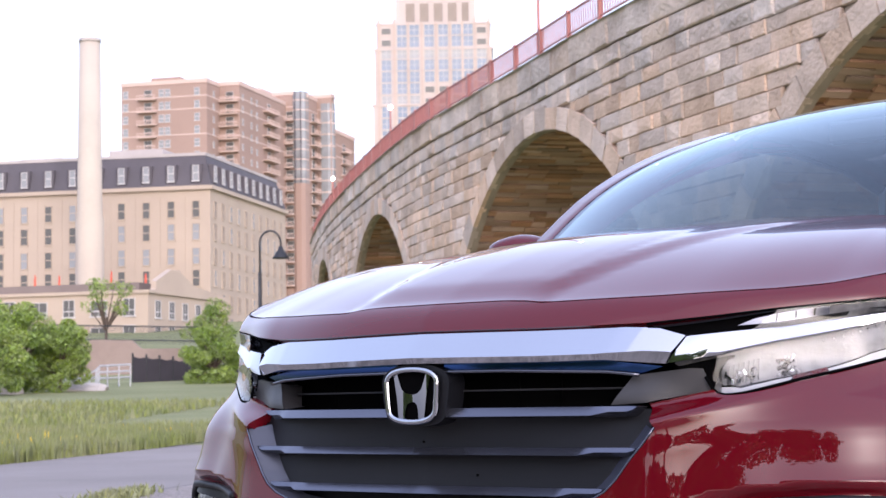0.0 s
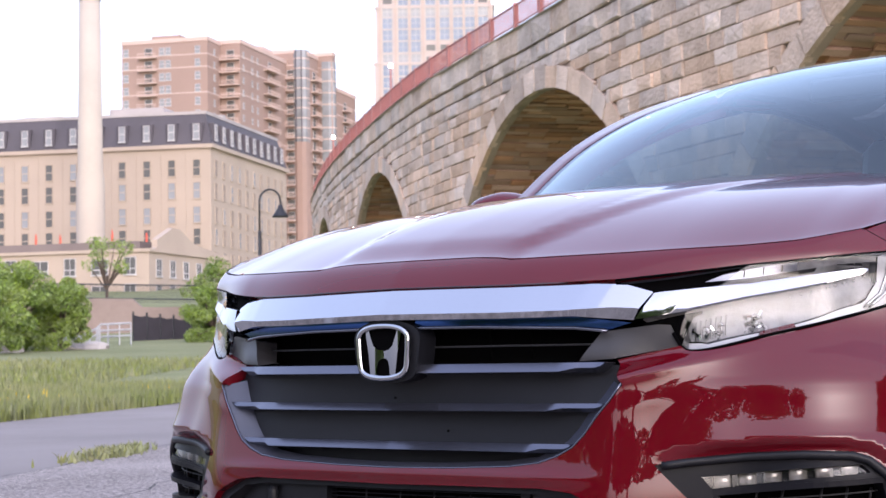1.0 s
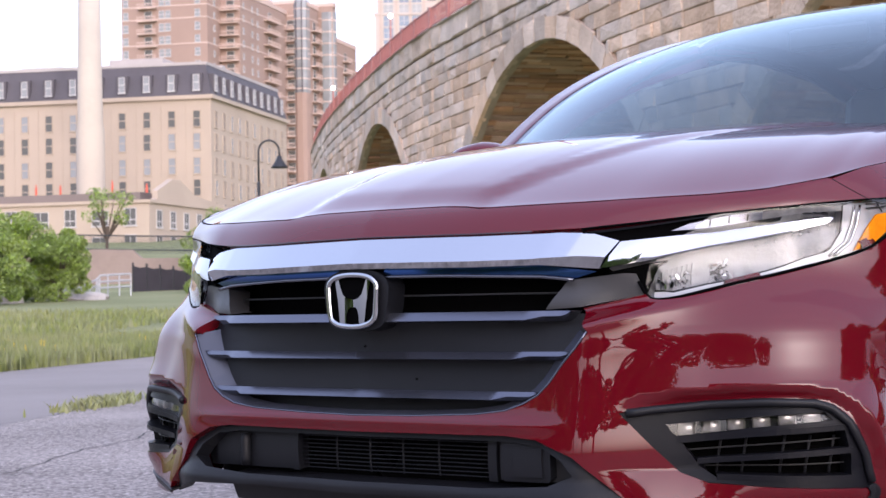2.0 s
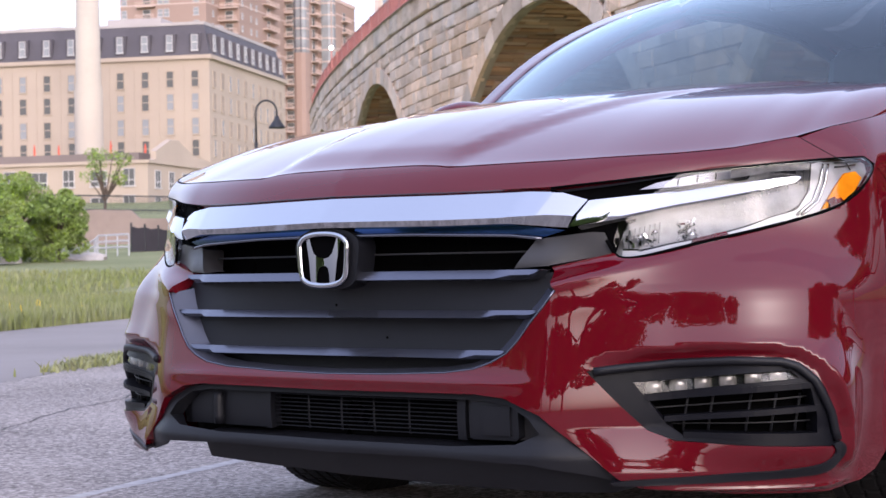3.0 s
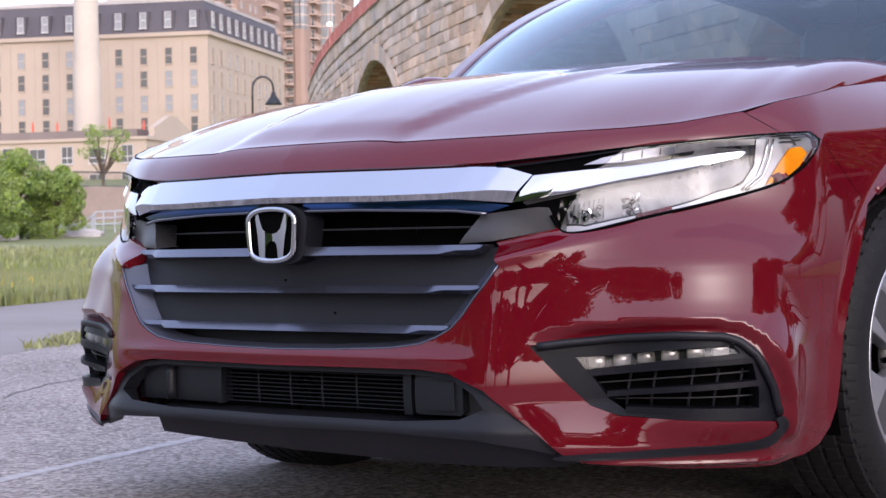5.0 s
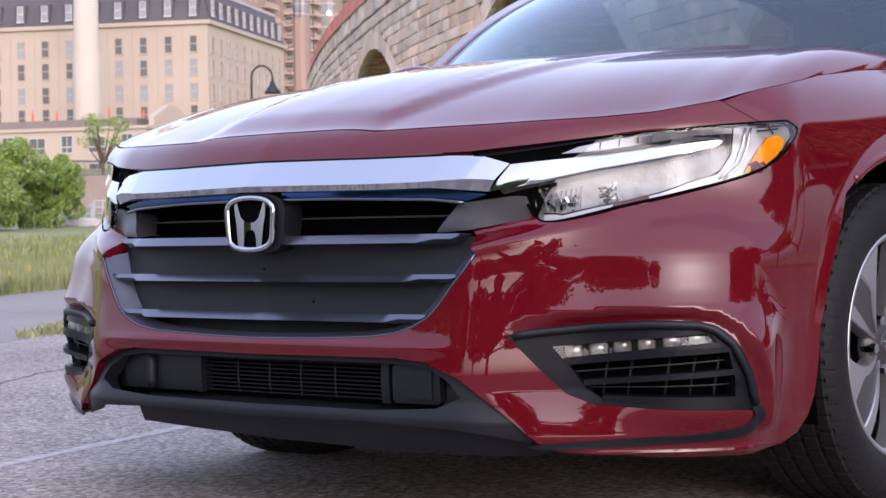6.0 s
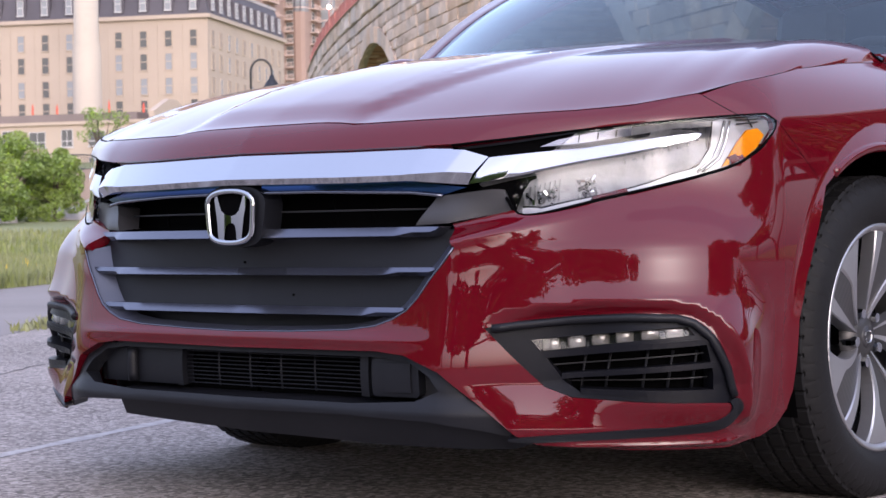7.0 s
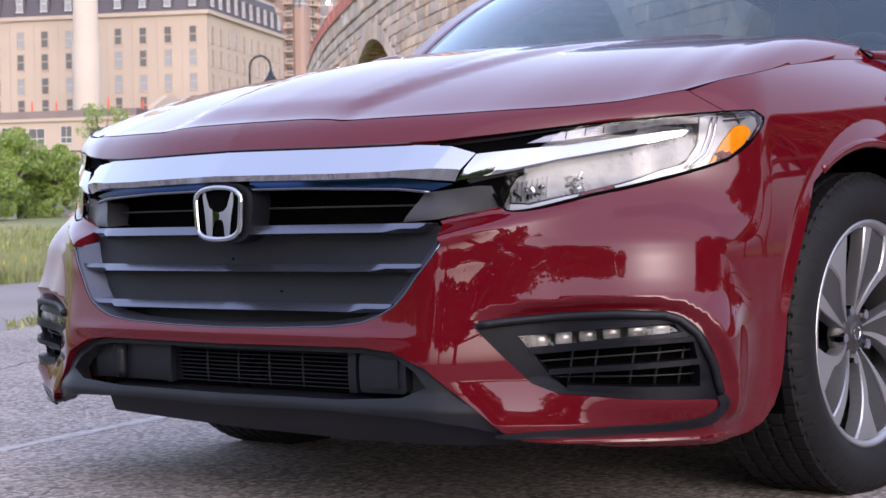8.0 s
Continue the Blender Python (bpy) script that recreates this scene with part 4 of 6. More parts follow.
# ---- things on the meadow ----
def park_lamp():
    x, y = at_view(col(462), 62)
    ob = thing("park_lamp", "black iron park lamp with curved arm and bell shade", "street lamp")
    z = float(ground_z(x, y))
    top = 6.55
    r = Vector((SIDEWAYS.x, SIDEWAYS.y, 0))
    base = Vector((x, y, 0))
    bm = bmesh.new()
    tube(bm, [base + Vector((0, 0, z)), base + Vector((0, 0, z + 0.9)), base + Vector((0, 0, z + 1.0)), base + Vector((0, 0, 5.0)), base + Vector((0, 0, 5.05))], [0.13, 0.11, 0.07, 0.06, 0.045], 10)
    part("post", bm, iron, ob, "", True)
    bm = bmesh.new()
    arc = [base + Vector((0, 0, 5.0)), base + Vector((0, 0, 6.0))] + [base + r * (0.36 - 0.36 * math.cos(a)) + Vector((0, 0, 6.05 + 0.42 * math.sin(a))) for a in np.linspace(0.15, math.pi, 14)]
    tube(bm, arc + [arc[-1] - Vector((0, 0, 0.15))], 0.035, 8)
    part("arm", bm, iron, ob, "", True)
    tip = arc[-1] - Vector((0, 0, 0.12))
    bm = bmesh.new()
    tube(bm, [tip, tip - Vector((0, 0, 0.12)), tip - Vector((0, 0, 0.35)), tip - Vector((0, 0, 0.42))], [0.07, 0.10, 0.26, 0.30], 16)
    part("shade", bm, iron, ob, "bell-shaped iron shade", True)


park_lamp()


def fence():
    ob = thing("fabric_fence", "dark fabric-covered construction fence on posts", "fence")
    a, b = Vector(at_view(col(236), 85)), Vector(at_view(col(440), 91))
    za, zb = 2.95, 2.55
    n = 9
    for k in range(n):
        p, q = a.lerp(b, k / n), a.lerp(b, (k + 1) / n)
        z0, z1 = za + (zb - za) * k / n, za + (zb - za) * (k + 1) / n
        bm = bmesh.new()
        d = Vector((AHEAD.x, AHEAD.y, 0)) * 0.03
        pts = [(p.x, p.y, 1.2), (q.x, q.y, 1.2), (q.x, q.y, z1 - 0.1), (p.lerp(q, 0.5).x, p.lerp(q, 0.5).y, (z0 + z1) / 2 - 0.17), (p.x, p.y, z0 - 0.1)]
        f = [bm.verts.new(Vector(v) - d) for v in pts]
        h = [bm.verts.new(Vector(v) + d) for v in pts]
        bm.faces.new(f)
        bm.faces.new(h[::-1])
        for i in range(5):
            bm.faces.new((f[i], h[i], h[(i + 1) % 5], f[(i + 1) % 5]))
        part("panel", bm, mesh_fence, ob)
    for k in range(n + 1):
        p = a.lerp(b, k / n)
        bm = bmesh.new()
        tube(bm, [(p.x, p.y, 1.0), (p.x, p.y, za + (zb - za) * k / n + 0.05)], 0.05, 6)
        part("post", bm, iron, ob)


fence()


def steps_rail():
    ob = thing("stair_railing", "galvanised steel handrail beside low steps", "railing")
    for row in (0, 1):
        pts = [Vector((*at_view(col(x), 79 + 1.5 * row), z)) for x, z in ((128, 1.62), (170, 2.1), (178, 2.3), (232, 2.35))]
        for dz in (0.0, -0.28, -0.55):
            bm = bmesh.new()
            tube(bm, [p + Vector((0, 0, dz)) for p in pts], 0.03, 6)
            part("rail", bm, steel, ob)
        for k in range(9):
            f = k / 8 * 3
            i = min(int(f), 2)
            p = pts[i].lerp(pts[i + 1], f - i)
            bm = bmesh.new()
            tube(bm, [Vector((p.x, p.y, 1.2)), p], 0.03, 6)
            part("baluster", bm, steel, ob)


steps_rail()


def boulder(x, depth, w, h, d, seed):
    px, py = at_view(col(x), depth)
    bm = bmesh.new()
    bmesh.ops.create_icosphere(bm, subdivisions=3, radius=1)
    for v in bm.verts:
        k = 1 + 0.35 * noise.noise(v.co * 1.4 + Vector((seed, 0, 0)))
        v.co = Vector((v.co.x * w / 2, v.co.y * d / 2, max(v.co.z, -0.2) * h)) * k
    bmesh.ops.rotate(bm, verts=bm.verts, matrix=Matrix.Rotation(math.atan2(SIDEWAYS.y, SIDEWAYS.x), 3, "Z"))
    bmesh.ops.translate(bm, verts=bm.verts, vec=(px, py, float(ground_z(px, py))))
    return tagged(part("boulder", bm, rock_mat), "long flat pale rock at the meadow's edge", "rock")


boulder(118, 73, 3.2, 0.42, 1.6, 1)
boulder(10, 69, 1.2, 0.5, 1.0, 4)


def old_wall():
    ob = thing("old_retaining_wall", "old brown retaining wall with iron fence on top", "wall", kind="structure")
    a, b = Vector(at_view(col(-60), 100)), Vector(at_view(col(350), 104))
    d = Vector((AHEAD.x, AHEAD.y)) * 0.6
    bm = bmesh.new()
    n = 24
    lo, hi, hb = [], [], []
    for k in range(n + 1):
        p = a.lerp(b, k / n)
        z = 4.25 + 0.12 * noise.noise((k * 0.4, 0, 0)) - (0.5 if k > 17 else 0)
        lo.append(bm.verts.new((p.x, p.y, 1.0)))
        hi.append(bm.verts.new((p.x, p.y, z)))
        hb.append(bm.verts.new((p.x + d.x, p.y + d.y, z)))
    for k in range(n):
        bm.faces.new((lo[k], lo[k + 1], hi[k + 1], hi[k]))
        bm.faces.new((hi[k], hi[k + 1], hb[k + 1], hb[k]))
    part("masonry", bm, wall_mat, ob)
    fe = thing("iron_fence", "thin black iron fence above the wall", "fence")
    for z in (4.4, 5.2):
        bm = bmesh.new()
        tube(bm, [(a.x + d.x, a.y + d.y, z), (b.x + d.x, b.y + d.y, z - 0.2)], 0.04, 5)
        part("rail", bm, iron, fe)
    pk = Heap()
    for k in range(140):
        p = a.lerp(b, k / 139) + d
        w, zz = 0.015, 5.25 - 0.2 * k / 139
        pk.put([(p.x - w, p.y, 4.0), (p.x + w, p.y, 4.0), (p.x + w, p.y, zz), (p.x - w, p.y, zz), (p.x, p.y + w, 4.0), (p.x, p.y + w, zz)], [(0, 1, 2, 3), (1, 4, 5, 2), (4, 0, 3, 5)])
    tagged(pk.make("fence_infill", iron, fe), kind="stuff")


old_wall()

# ---- trees behind the viewer, seen in the paint ----
for k, (x, y, w, h) in enumerate(((-11, -26, 10, 7), (-4, -25, 10, 7.5), (8.0, -25, 10, 17), (13.0, -24, 9.5, 17), (2.0, -27, 10, 17), (23.5, 5, 10, 17), (21.5, 11.5, 9, 13), (50, 8, 12, 13), (62, 24, 14, 15), (70, 40, 15, 15))):
    shrub("tree", "leafy green park tree at the lot's edge", (x, y), w, h, 40, 8000, 0.30, 40 + k, h * 0.14, category="tree")
for k, (x, y, w, h) in enumerate(((20, 46, 13, 15.5), (27, 45, 13, 16), (33, 41, 12, 15.5))):
    shrub("tree", "tall leafy tree behind the steel bridge span", (x, y), w, h, 44, 6000, 0.42, 80 + k, 6.5, category="tree")
for k, (x, y, w, h) in enumerate(((22, -17, 2.6, 7), (26, -14, 3, 6), (27, -3, 2.2, 7))):
    shrub("tree", "thin bare-branched young tree by the lot", (x, y), w, h, 20, 400, 0.22, 60 + k, 1.5, category="tree")

# ---- the car ----
PLAN = ((0, 0), (0.25, 0.022), (0.5, 0.092), (0.7, 0.178), (0.82, 0.262), (0.882, 0.37), (0.904, 0.54), (0.91, 0.75), (0.911, 1.3),
        (0.912, 2.2), (0.91, 3.3), (0.89, 4.0), (0.82, 4.42), (0.65, 4.58), (0.35, 4.65), (0, 4.66))
plan_u = [0.0]
for a, b in zip(PLAN, PLAN[1:]):
    plan_u.append(plan_u[-1] + math.hypot(b[0] - a[0], b[1] - a[1]))
U_END = plan_u[-1]
plan_x, plan_y = spline(plan_u, [p[0] for p in PLAN]), spline(plan_u, [p[1] for p in PLAN])
nose = spline((0.10, 0.16, 0.22, 0.30, 0.40, 0.50, 0.60, 0.66, 0.72, 0.75, 0.78, 0.90), (0.075, 0.03, 0.008, 0.0, 0.012, 0.02, 0.012, 0.014, 0.040, 0.070, 0.13, 0.5))
flank = spline((0.10, 0.16, 0.25, 0.35, 0.50, 0.65, 0.76, 0.82, 0.87, 0.95), (-0.05, -0.022, -0.006, 0.0, 0.002, -0.004, -0.022, -0.055, -0.106, -0.21))


def ease(x, a, b):
    k = np.clip((np.asarray(x, float) - a) / (b - a), 0, 1)
    return k * k * (3 - 2 * k)


forward = spline((0, 0.2, 0.35, 0.45, 0.5, 0.553, 0.62, 0.7, 0.8, 0.9, 1.2, 6), (0, 0.008, 0.034, 0.054, 0.060, 0.050, 0.032, 0.015, 0.004, 0, 0, 0))


def shell(u, z):
    """the car's outer form: u runs round it at bumper height from the middle of the nose, z is the height; below the crease the bumper stands forward"""
    u, z = np.asarray(u, float), np.asarray(z, float)
    s, a = np.where(u < 0, -1.0, 1.0), np.abs(u)
    k = ease(a, 0.45, 1.05)
    x = plan_x(a)
    crease = 0.517 + 0.2 * np.maximum(a - 0.463, 0)
    lip = -0.004 * ease(a, 0.42, 0.5) * (1 - ease(a, 0.6, 0.9)) * ease(z, crease - 0.06, crease - 0.008)
    y = plan_y(a) + nose(z) * (1 - 0.75 * k) * (a < 3.2) - (forward(a) + lip) * (1 - ease(z, crease - 0.004, crease + 0.036)) * (1 - ease(a, 0.80, 0.93))
    x = x + flank(z) * k * np.clip(x / 0.3, 0, 1)
    # above the crease the lamps lie back behind a sloping shelf
    tx, ty = plan_x(a + 0.01) - plan_x(a - 0.01), plan_y(a + 0.01) - plan_y(a - 0.01)
    back = 0.052 * ease(a, 0.50, 0.82) * (1 - ease(a, 0.90, 1.14)) * ease(z, 0.505, 0.640) * (1 - 0.3 * ease(z, 0.69, 0.745)) / np.hypot(tx, ty)
    x, y = x - ty * back, y + tx * back
    return np.stack((x * s, y, z + 0 * x), -1)


def grille_face(out=0.0):
    """the gently bowed plane of the grille"""
    def fn(u, z):
        u, z = np.asarray(u, float), np.asarray(z, float)
        a = np.abs(u)
        y = plan_y(a) + nose(z) - forward(a) * np.interp(z, (0.36, 0.47, 0.555), (0.95, 0.85, 0.40))
        n = np.array((0, -1.0, 0))
        return np.stack((u * (plan_x(a) / np.maximum(a, 1e-6)), y - out, z + 0 * u), -1)
    return fn


def shell_normal(u, z):
    e = 1e-3
    n = np.cross(shell(u + e, z) - shell(u - e, z), shell(u, z + e) - shell(u, z - e))
    return n / (np.linalg.norm(n, axis=-1)[..., None] + 1e-12)


FOG_TOP = ((0.566, 0.375), (0.615, 0.385), (0.704, 0.393), (0.795, 0.397), (0.872, 0.394), (0.898, 0.387), (0.925, 0.362), (0.955, 0.307), (0.972, 0.256), (0.978, 0.21))

for _ in range(4):
    FOG_TOP = (FOG_TOP[0],) + tuple(((p[0] * (1 - f) + q[0] * f, p[1] * (1 - f) + q[1] * f)) for p, q in zip(FOG_TOP, FOG_TOP[1:]) for f in (0.25, 0.75)) + (FOG_TOP[-1],)


def above_fog(a, z):
    """distance from the upper and outer edge of the fog lamp"""
    d = np.full(np.shape(a), 9.0)
    for (x1, y1), (x2, y2) in zip(FOG_TOP, FOG_TOP[1:]):
        t = np.clip(((a - x1) * (x2 - x1) + (z - y1) * (y2 - y1)) / ((x2 - x1) ** 2 + (y2 - y1) ** 2), 0, 1)
        d = np.minimum(d, np.hypot(a - x1 - t * (x2 - x1), z - y1 - t * (y2 - y1)))
    return d


def relief(u, z):
    """sculpting of the bumper skin, outwards"""
    a = np.abs(u) + 0 * z
    z = z + 0 * a
    d = above_fog(a, z)
    upper = np.clip((z - np.interp(a, [p[0] for p in FOG_TOP], [p[1] for p in FOG_TOP])) / 0.02 + 0.5, 0, 1)
    ridge = np.where(d < 0.024, ease(d, -0.004, 0.026), 1) * np.clip(1 - (d - 0.024) / 0.11, 0, 1) ** 1.15 * np.where(d < 0.024, 1 / np.maximum(np.clip(1 - (d - 0.024) / 0.11, 0, 2) ** 1.15, 0.5), 1)
    r = 0.022 * ridge * upper * ease(a, 0.55, 0.68) * (1 - ease(a, 0.97, 1.06))
    r = r + 0.031 * np.clip((0.278 - z) / 0.07, 0, 1) * ease(a, 0.50, 0.62) * (1 - ease(a, 0.93, 1.06)) * ease(z, 0.168, 0.185)
    r = r + 0.008 * np.exp(-((z - 0.351) / 0.012) ** 2) * (1 - ease(a, 0.34, 0.5))
    edge = np.interp(a, (0.588, 0.698, 0.848, 0.954, 1.032, 1.09, 1.126), (0.572, 0.587, 0.617, 0.635, 0.655, 0.689, 0.735))
    r = r - 0.25 * np.maximum(z - (edge - 0.13), 0) ** 2 * (z < edge + 0.002) * ease(a, 0.56, 0.72) * (1 - ease(a, 1.0, 1.12))
    r = r + 0.026 * ease(a, 0.70, 0.90) * (1 - ease(a, 0.92, 1.10)) * ease(z, 0.19, 0.25) * (1 - ease(z, 0.345, 0.43))
    r = r + 0.012 * (1 - ease(z, 0.178, 0.190)) * ease(a, 0.62, 0.72) * (1 - ease(a, 0.96, 1.06))
    corner = ease(a, 0.66, 0.84) * (1 - ease(a, 0.92, 1.10)) * ease(z, 0.20, 0.30)
    r = r + corner * (0.018 * (1 - ease(z, 0.49, 0.61)) + 0.006 * (1 - ease(z, 0.385, 0.455)))
    arch = np.hypot(a - 1.56, z - 0.316)
    r = r + 0.012 * (1 - ease(arch, 0.378, 0.435)) * ease(z, 0.15, 0.22)
    return r


def sculpt(out=0.0):
    def fn(u, z):
        u, z = np.asarray(u, float), np.asarray(z, float)
        return shell(u, z) + shell_normal(u, z) * (relief(u, z) + out)[..., None]
    return fn


def plain(out=0.0):
    def fn(u, z):
        u, z = np.asarray(u, float), np.asarray(z, float)
        return shell(u, z) + shell_normal(u, z) * out
    return fn


def both(half):
    """a whole outline from its right half, which starts and ends in the middle"""
    return half + [(-a, b) for a, b in half[::-1] if abs(a) > 1e-6]


def flip(poly, side):
    return poly if side > 0 else [(-a, b) for a, b in poly]


def moulding(name, us, low, high, rows, mat, parent, label="", sharp=25, shift=None, face=None):
    """a bar along the nose: between the curves low(u) and high(u), with the section rows of (share of height, out of the skin), which may be functions of u"""
    v, f = [], []
    m = len(rows)
    for u in us:
        for t, d in rows:
            t, d = (t(u) if callable(t) else t), (d(u) if callable(d) else d)
            w = shift(u, t) if shift else u
            z = low(w) + (high(w) - low(w)) * t
            v.append(face(d)(w, z) if face else shell(w, z) + shell_normal(w, z) * d)
    for k in range(len(us) - 1):
        for i in range(m - 1):
            f.append((k * m + i, (k + 1) * m + i, (k + 1) * m + i + 1, k * m + i + 1))
    f += [tuple(range(m))[::-1], tuple((len(us) - 1) * m + i for i in range(m))]
    ob = mesh_object(name, v, f, mat, parent, True, label)
    ob.data.set_sharp_from_angle(angle=radians(sharp))
    return ob


def path_on(fn, pts, step=0.02):
    out = []
    for a, b in zip(pts, pts[1:]):
        n = max(1, math.ceil(math.hypot(b[0] - a[0], b[1] - a[1]) / step))
        out += [(a[0] + (b[0] - a[0]) * k / n, a[1] + (b[1] - a[1]) * k / n) for k in range(n)]
    out.append(pts[-1])
    q = np.array(out)
    return [Vector(p) for p in fn(q[:, 0], q[:, 1])]


def bar_on(name, fn, pts, r, mat, parent, sides=6, label=""):
    bm = bmesh.new()
    tube(bm, path_on(fn, pts), r, sides)
    return part(name, bm, mat, parent, label, True)


car = thing("car", "shiny dark red sedan car parked on the asphalt lot", "car")
LAMP_LOW = [(1.126, 0.735), (1.124, 0.722), (1.09, 0.689), (1.032, 0.655), (0.954, 0.635), (0.848, 0.617), (0.748, 0.599), (0.698, 0.587), (0.636, 0.573), (0.60, 0.572), (0.588, 0.580)]
for _ in range(2):
    LAMP_LOW = LAMP_LOW[:1] + [(p[0] * (1 - f) + q[0] * f, p[1] * (1 - f) + q[1] * f) for p, q in zip(LAMP_LOW, LAMP_LOW[1:]) for f in (0.25, 0.75)] + LAMP_LOW[-1:]
LAMP_TOP = [(0.466, 0.700), (0.587, 0.710), (0.692, 0.720), (0.795, 0.728), (0.901, 0.735), (1.029, 0.744), (1.098, 0.748)]
GRILLE_SIDE = [(0.474, 0.557), (0.512, 0.515), (0.491, 0.486), (0.465, 0.456), (0.442, 0.426), (0.419, 0.404), (0.388, 0.388), (0.35, 0.376), (0.283, 0.368), (0.141, 0.362), (0, 0.360)]
CHIN = [(0, 0.331), (0.355, 0.333), (0.42, 0.327), (0.493, 0.299), (0.556, 0.245), (0.612, 0.197)]
SEAM = [(0, 0.751), (0.160, 0.751), (0.215, 0.748), (0.245, 0.744), (0.457, 0.748), (0.677, 0.755), (0.786, 0.762), (0.941, 0.782), (1.037, 0.804), (1.248, 0.843), (1.45, 0.868), (1.65, 0.884)]
FOG = [p for p in FOG_TOP if p[1] > 0.256] + [(0.965, 0.246), (0.923, 0.249), (0.80, 0.252), (0.707, 0.256), (0.663, 0.273), (0.619, 0.318)]
bumper_half = CHIN + [(0.655, 0.179), (0.796, 0.166), (0.982, 0.164), (1.07, 0.171), (1.115, 0.187), (1.145, 0.215), (1.156, 0.25), (1.160, 0.30), (1.164, 0.376), (1.185, 0.45), (1.213, 0.508), (1.276, 0.617)] + LAMP_LOW + GRILLE_SIDE
bumper = skin("bumper", both(bumper_half), [FOG, flip(FOG, -1)], 0.0065, sculpt(), 0.02, paint, car, lines=[[(side * a, 0.517 + 0.2 * (a - 0.463) + dz) for a in (0.53, 0.60, 0.70, 0.80)] for side in (1, -1) for dz in (-0.012, -0.004, 0.004, 0.012, 0.020)])
skin("nose_panel", both([(0, 0.699), (0.258, 0.697), (0.374, 0.698)] + LAMP_TOP[:6] + [(0.954, 0.780)] + SEAM[7::-1]), [], 0.012, plain(), 0.015, paint, car)

# fenders
arch_pts = []
for deg in range(133, -8, -6):
    rr = 0.413 - 0.036 * min(1, (133 - deg) / 43)
    arch_pts.append((1.56 + rr * math.cos(radians(deg)), 0.316 + rr * math.sin(radians(deg))))
fender_poly = [(1.029, 0.744), (1.098, 0.748), (1.126, 0.735)] + [(1.276, 0.617)] + arch_pts[1:] + [(1.945, 0.21), (2.02, 0.20), (2.02, 0.50), (2.0, 0.80), (1.93, 0.892), (1.65, 0.884), (1.45, 0.868), (1.248, 0.843), (1.037, 0.804), (0.954, 0.780)]
for side in (1, -1):
    skin("fender", flip(fender_poly, side), [], 0.010, sculpt(), 0.03, paint, car)
    bar_on("arch_lip", sculpt(-0.006), flip(arch_pts[1:], side), 0.010, paint, car, 10)
    bar_on("panel_gap", plain(-0.001), flip([(1.126, 0.735), (1.276, 0.617)], side), 0.0014, black_void, car)
    bar_on("panel_gap", plain(-0.001), flip([(0.954, 0.780), (1.029, 0.744)], side), 0.0014, black_void, car)
bar_on("panel_gap", plain(-0.001), [(-a, b) for a, b in SEAM[::-1]] + SEAM[1:], 0.0013, black_void, car)

# flanks, rear end
rear_u = 1.56 + 2.70
rear_arch = [(rear_u + 0.375 * math.cos(radians(d)), 0.316 + 0.375 * math.sin(radians(d))) for d in range(187, -8, -9)]
for side in (1, -1):
    skin("side_panel", flip([(2.022, 0.20), (rear_u - 0.39, 0.20)] + rear_arch + [(rear_u + 0.39, 0.22), (U_END - 0.01, 0.22), (U_END - 0.01, 0.95), (4.6, 0.97), (3.4, 0.95), (2.0, 0.905), (2.022, 0.50)], side), [], 0.05, plain(), 0.03, paint, car)
    skin("sill", flip([(1.94, 0.13), (3.9, 0.13), (3.9, 0.198), (1.94, 0.198)], side), [], 0.05, plain(-0.01), 0.03, dark_plastic, car)
    bar_on("door_gap", plain(0.0), flip([(2.022, 0.21), (2.022, 0.5), (2.0, 0.80), (1.93, 0.88)], side), 0.003, black_void, car)

# hood
seam_u, seam_z = [p[0] for p in SEAM], [p[1] for p in SEAM]


def hood_form(s, v):
    s, v = np.asarray(s, float), np.asarray(v, float)
    a = np.abs(s)
    u = a * 1.65
    f = shell(u, np.interp(u, seam_u, seam_z))
    rx, ry, rz = 0.775 * np.sin(a * math.pi / 2) ** 0.9, 1.17 - 0.06 * a ** 2, 0.982 - 0.080 * a ** 1.35
    sx = np.where(s < 0, -1.0, 1.0)
    w = v ** 0.9
    x = f[..., 0] + (rx - f[..., 0]) * v
    y = f[..., 1] + (ry - f[..., 1]) * w
    z = f[..., 2] + (rz - f[..., 2]) * v
    z = z + 0.20 * v * (1 - v) ** 2.2 * (1 - ease(a, 0.40, 0.85)) + 0.11 * v * (1 - v) * (1 - ease(a, 0.6, 1.0))
    c = 0.140 + 0.20 * v
    z = z + 0.011 * (1 - ease(a, c - 0.035, c + 0.012)) * ease(v, 0.0, 0.08) * (1 - 0.6 * v)
    return np.stack((x * sx, y, z), -1)


hood = skin("hood", [(-0.999, 0.004), (0.999, 0.004), (0.999, 0.996), (-0.999, 0.996)], [], 0.018, hood_form, 0.005, paint, car)

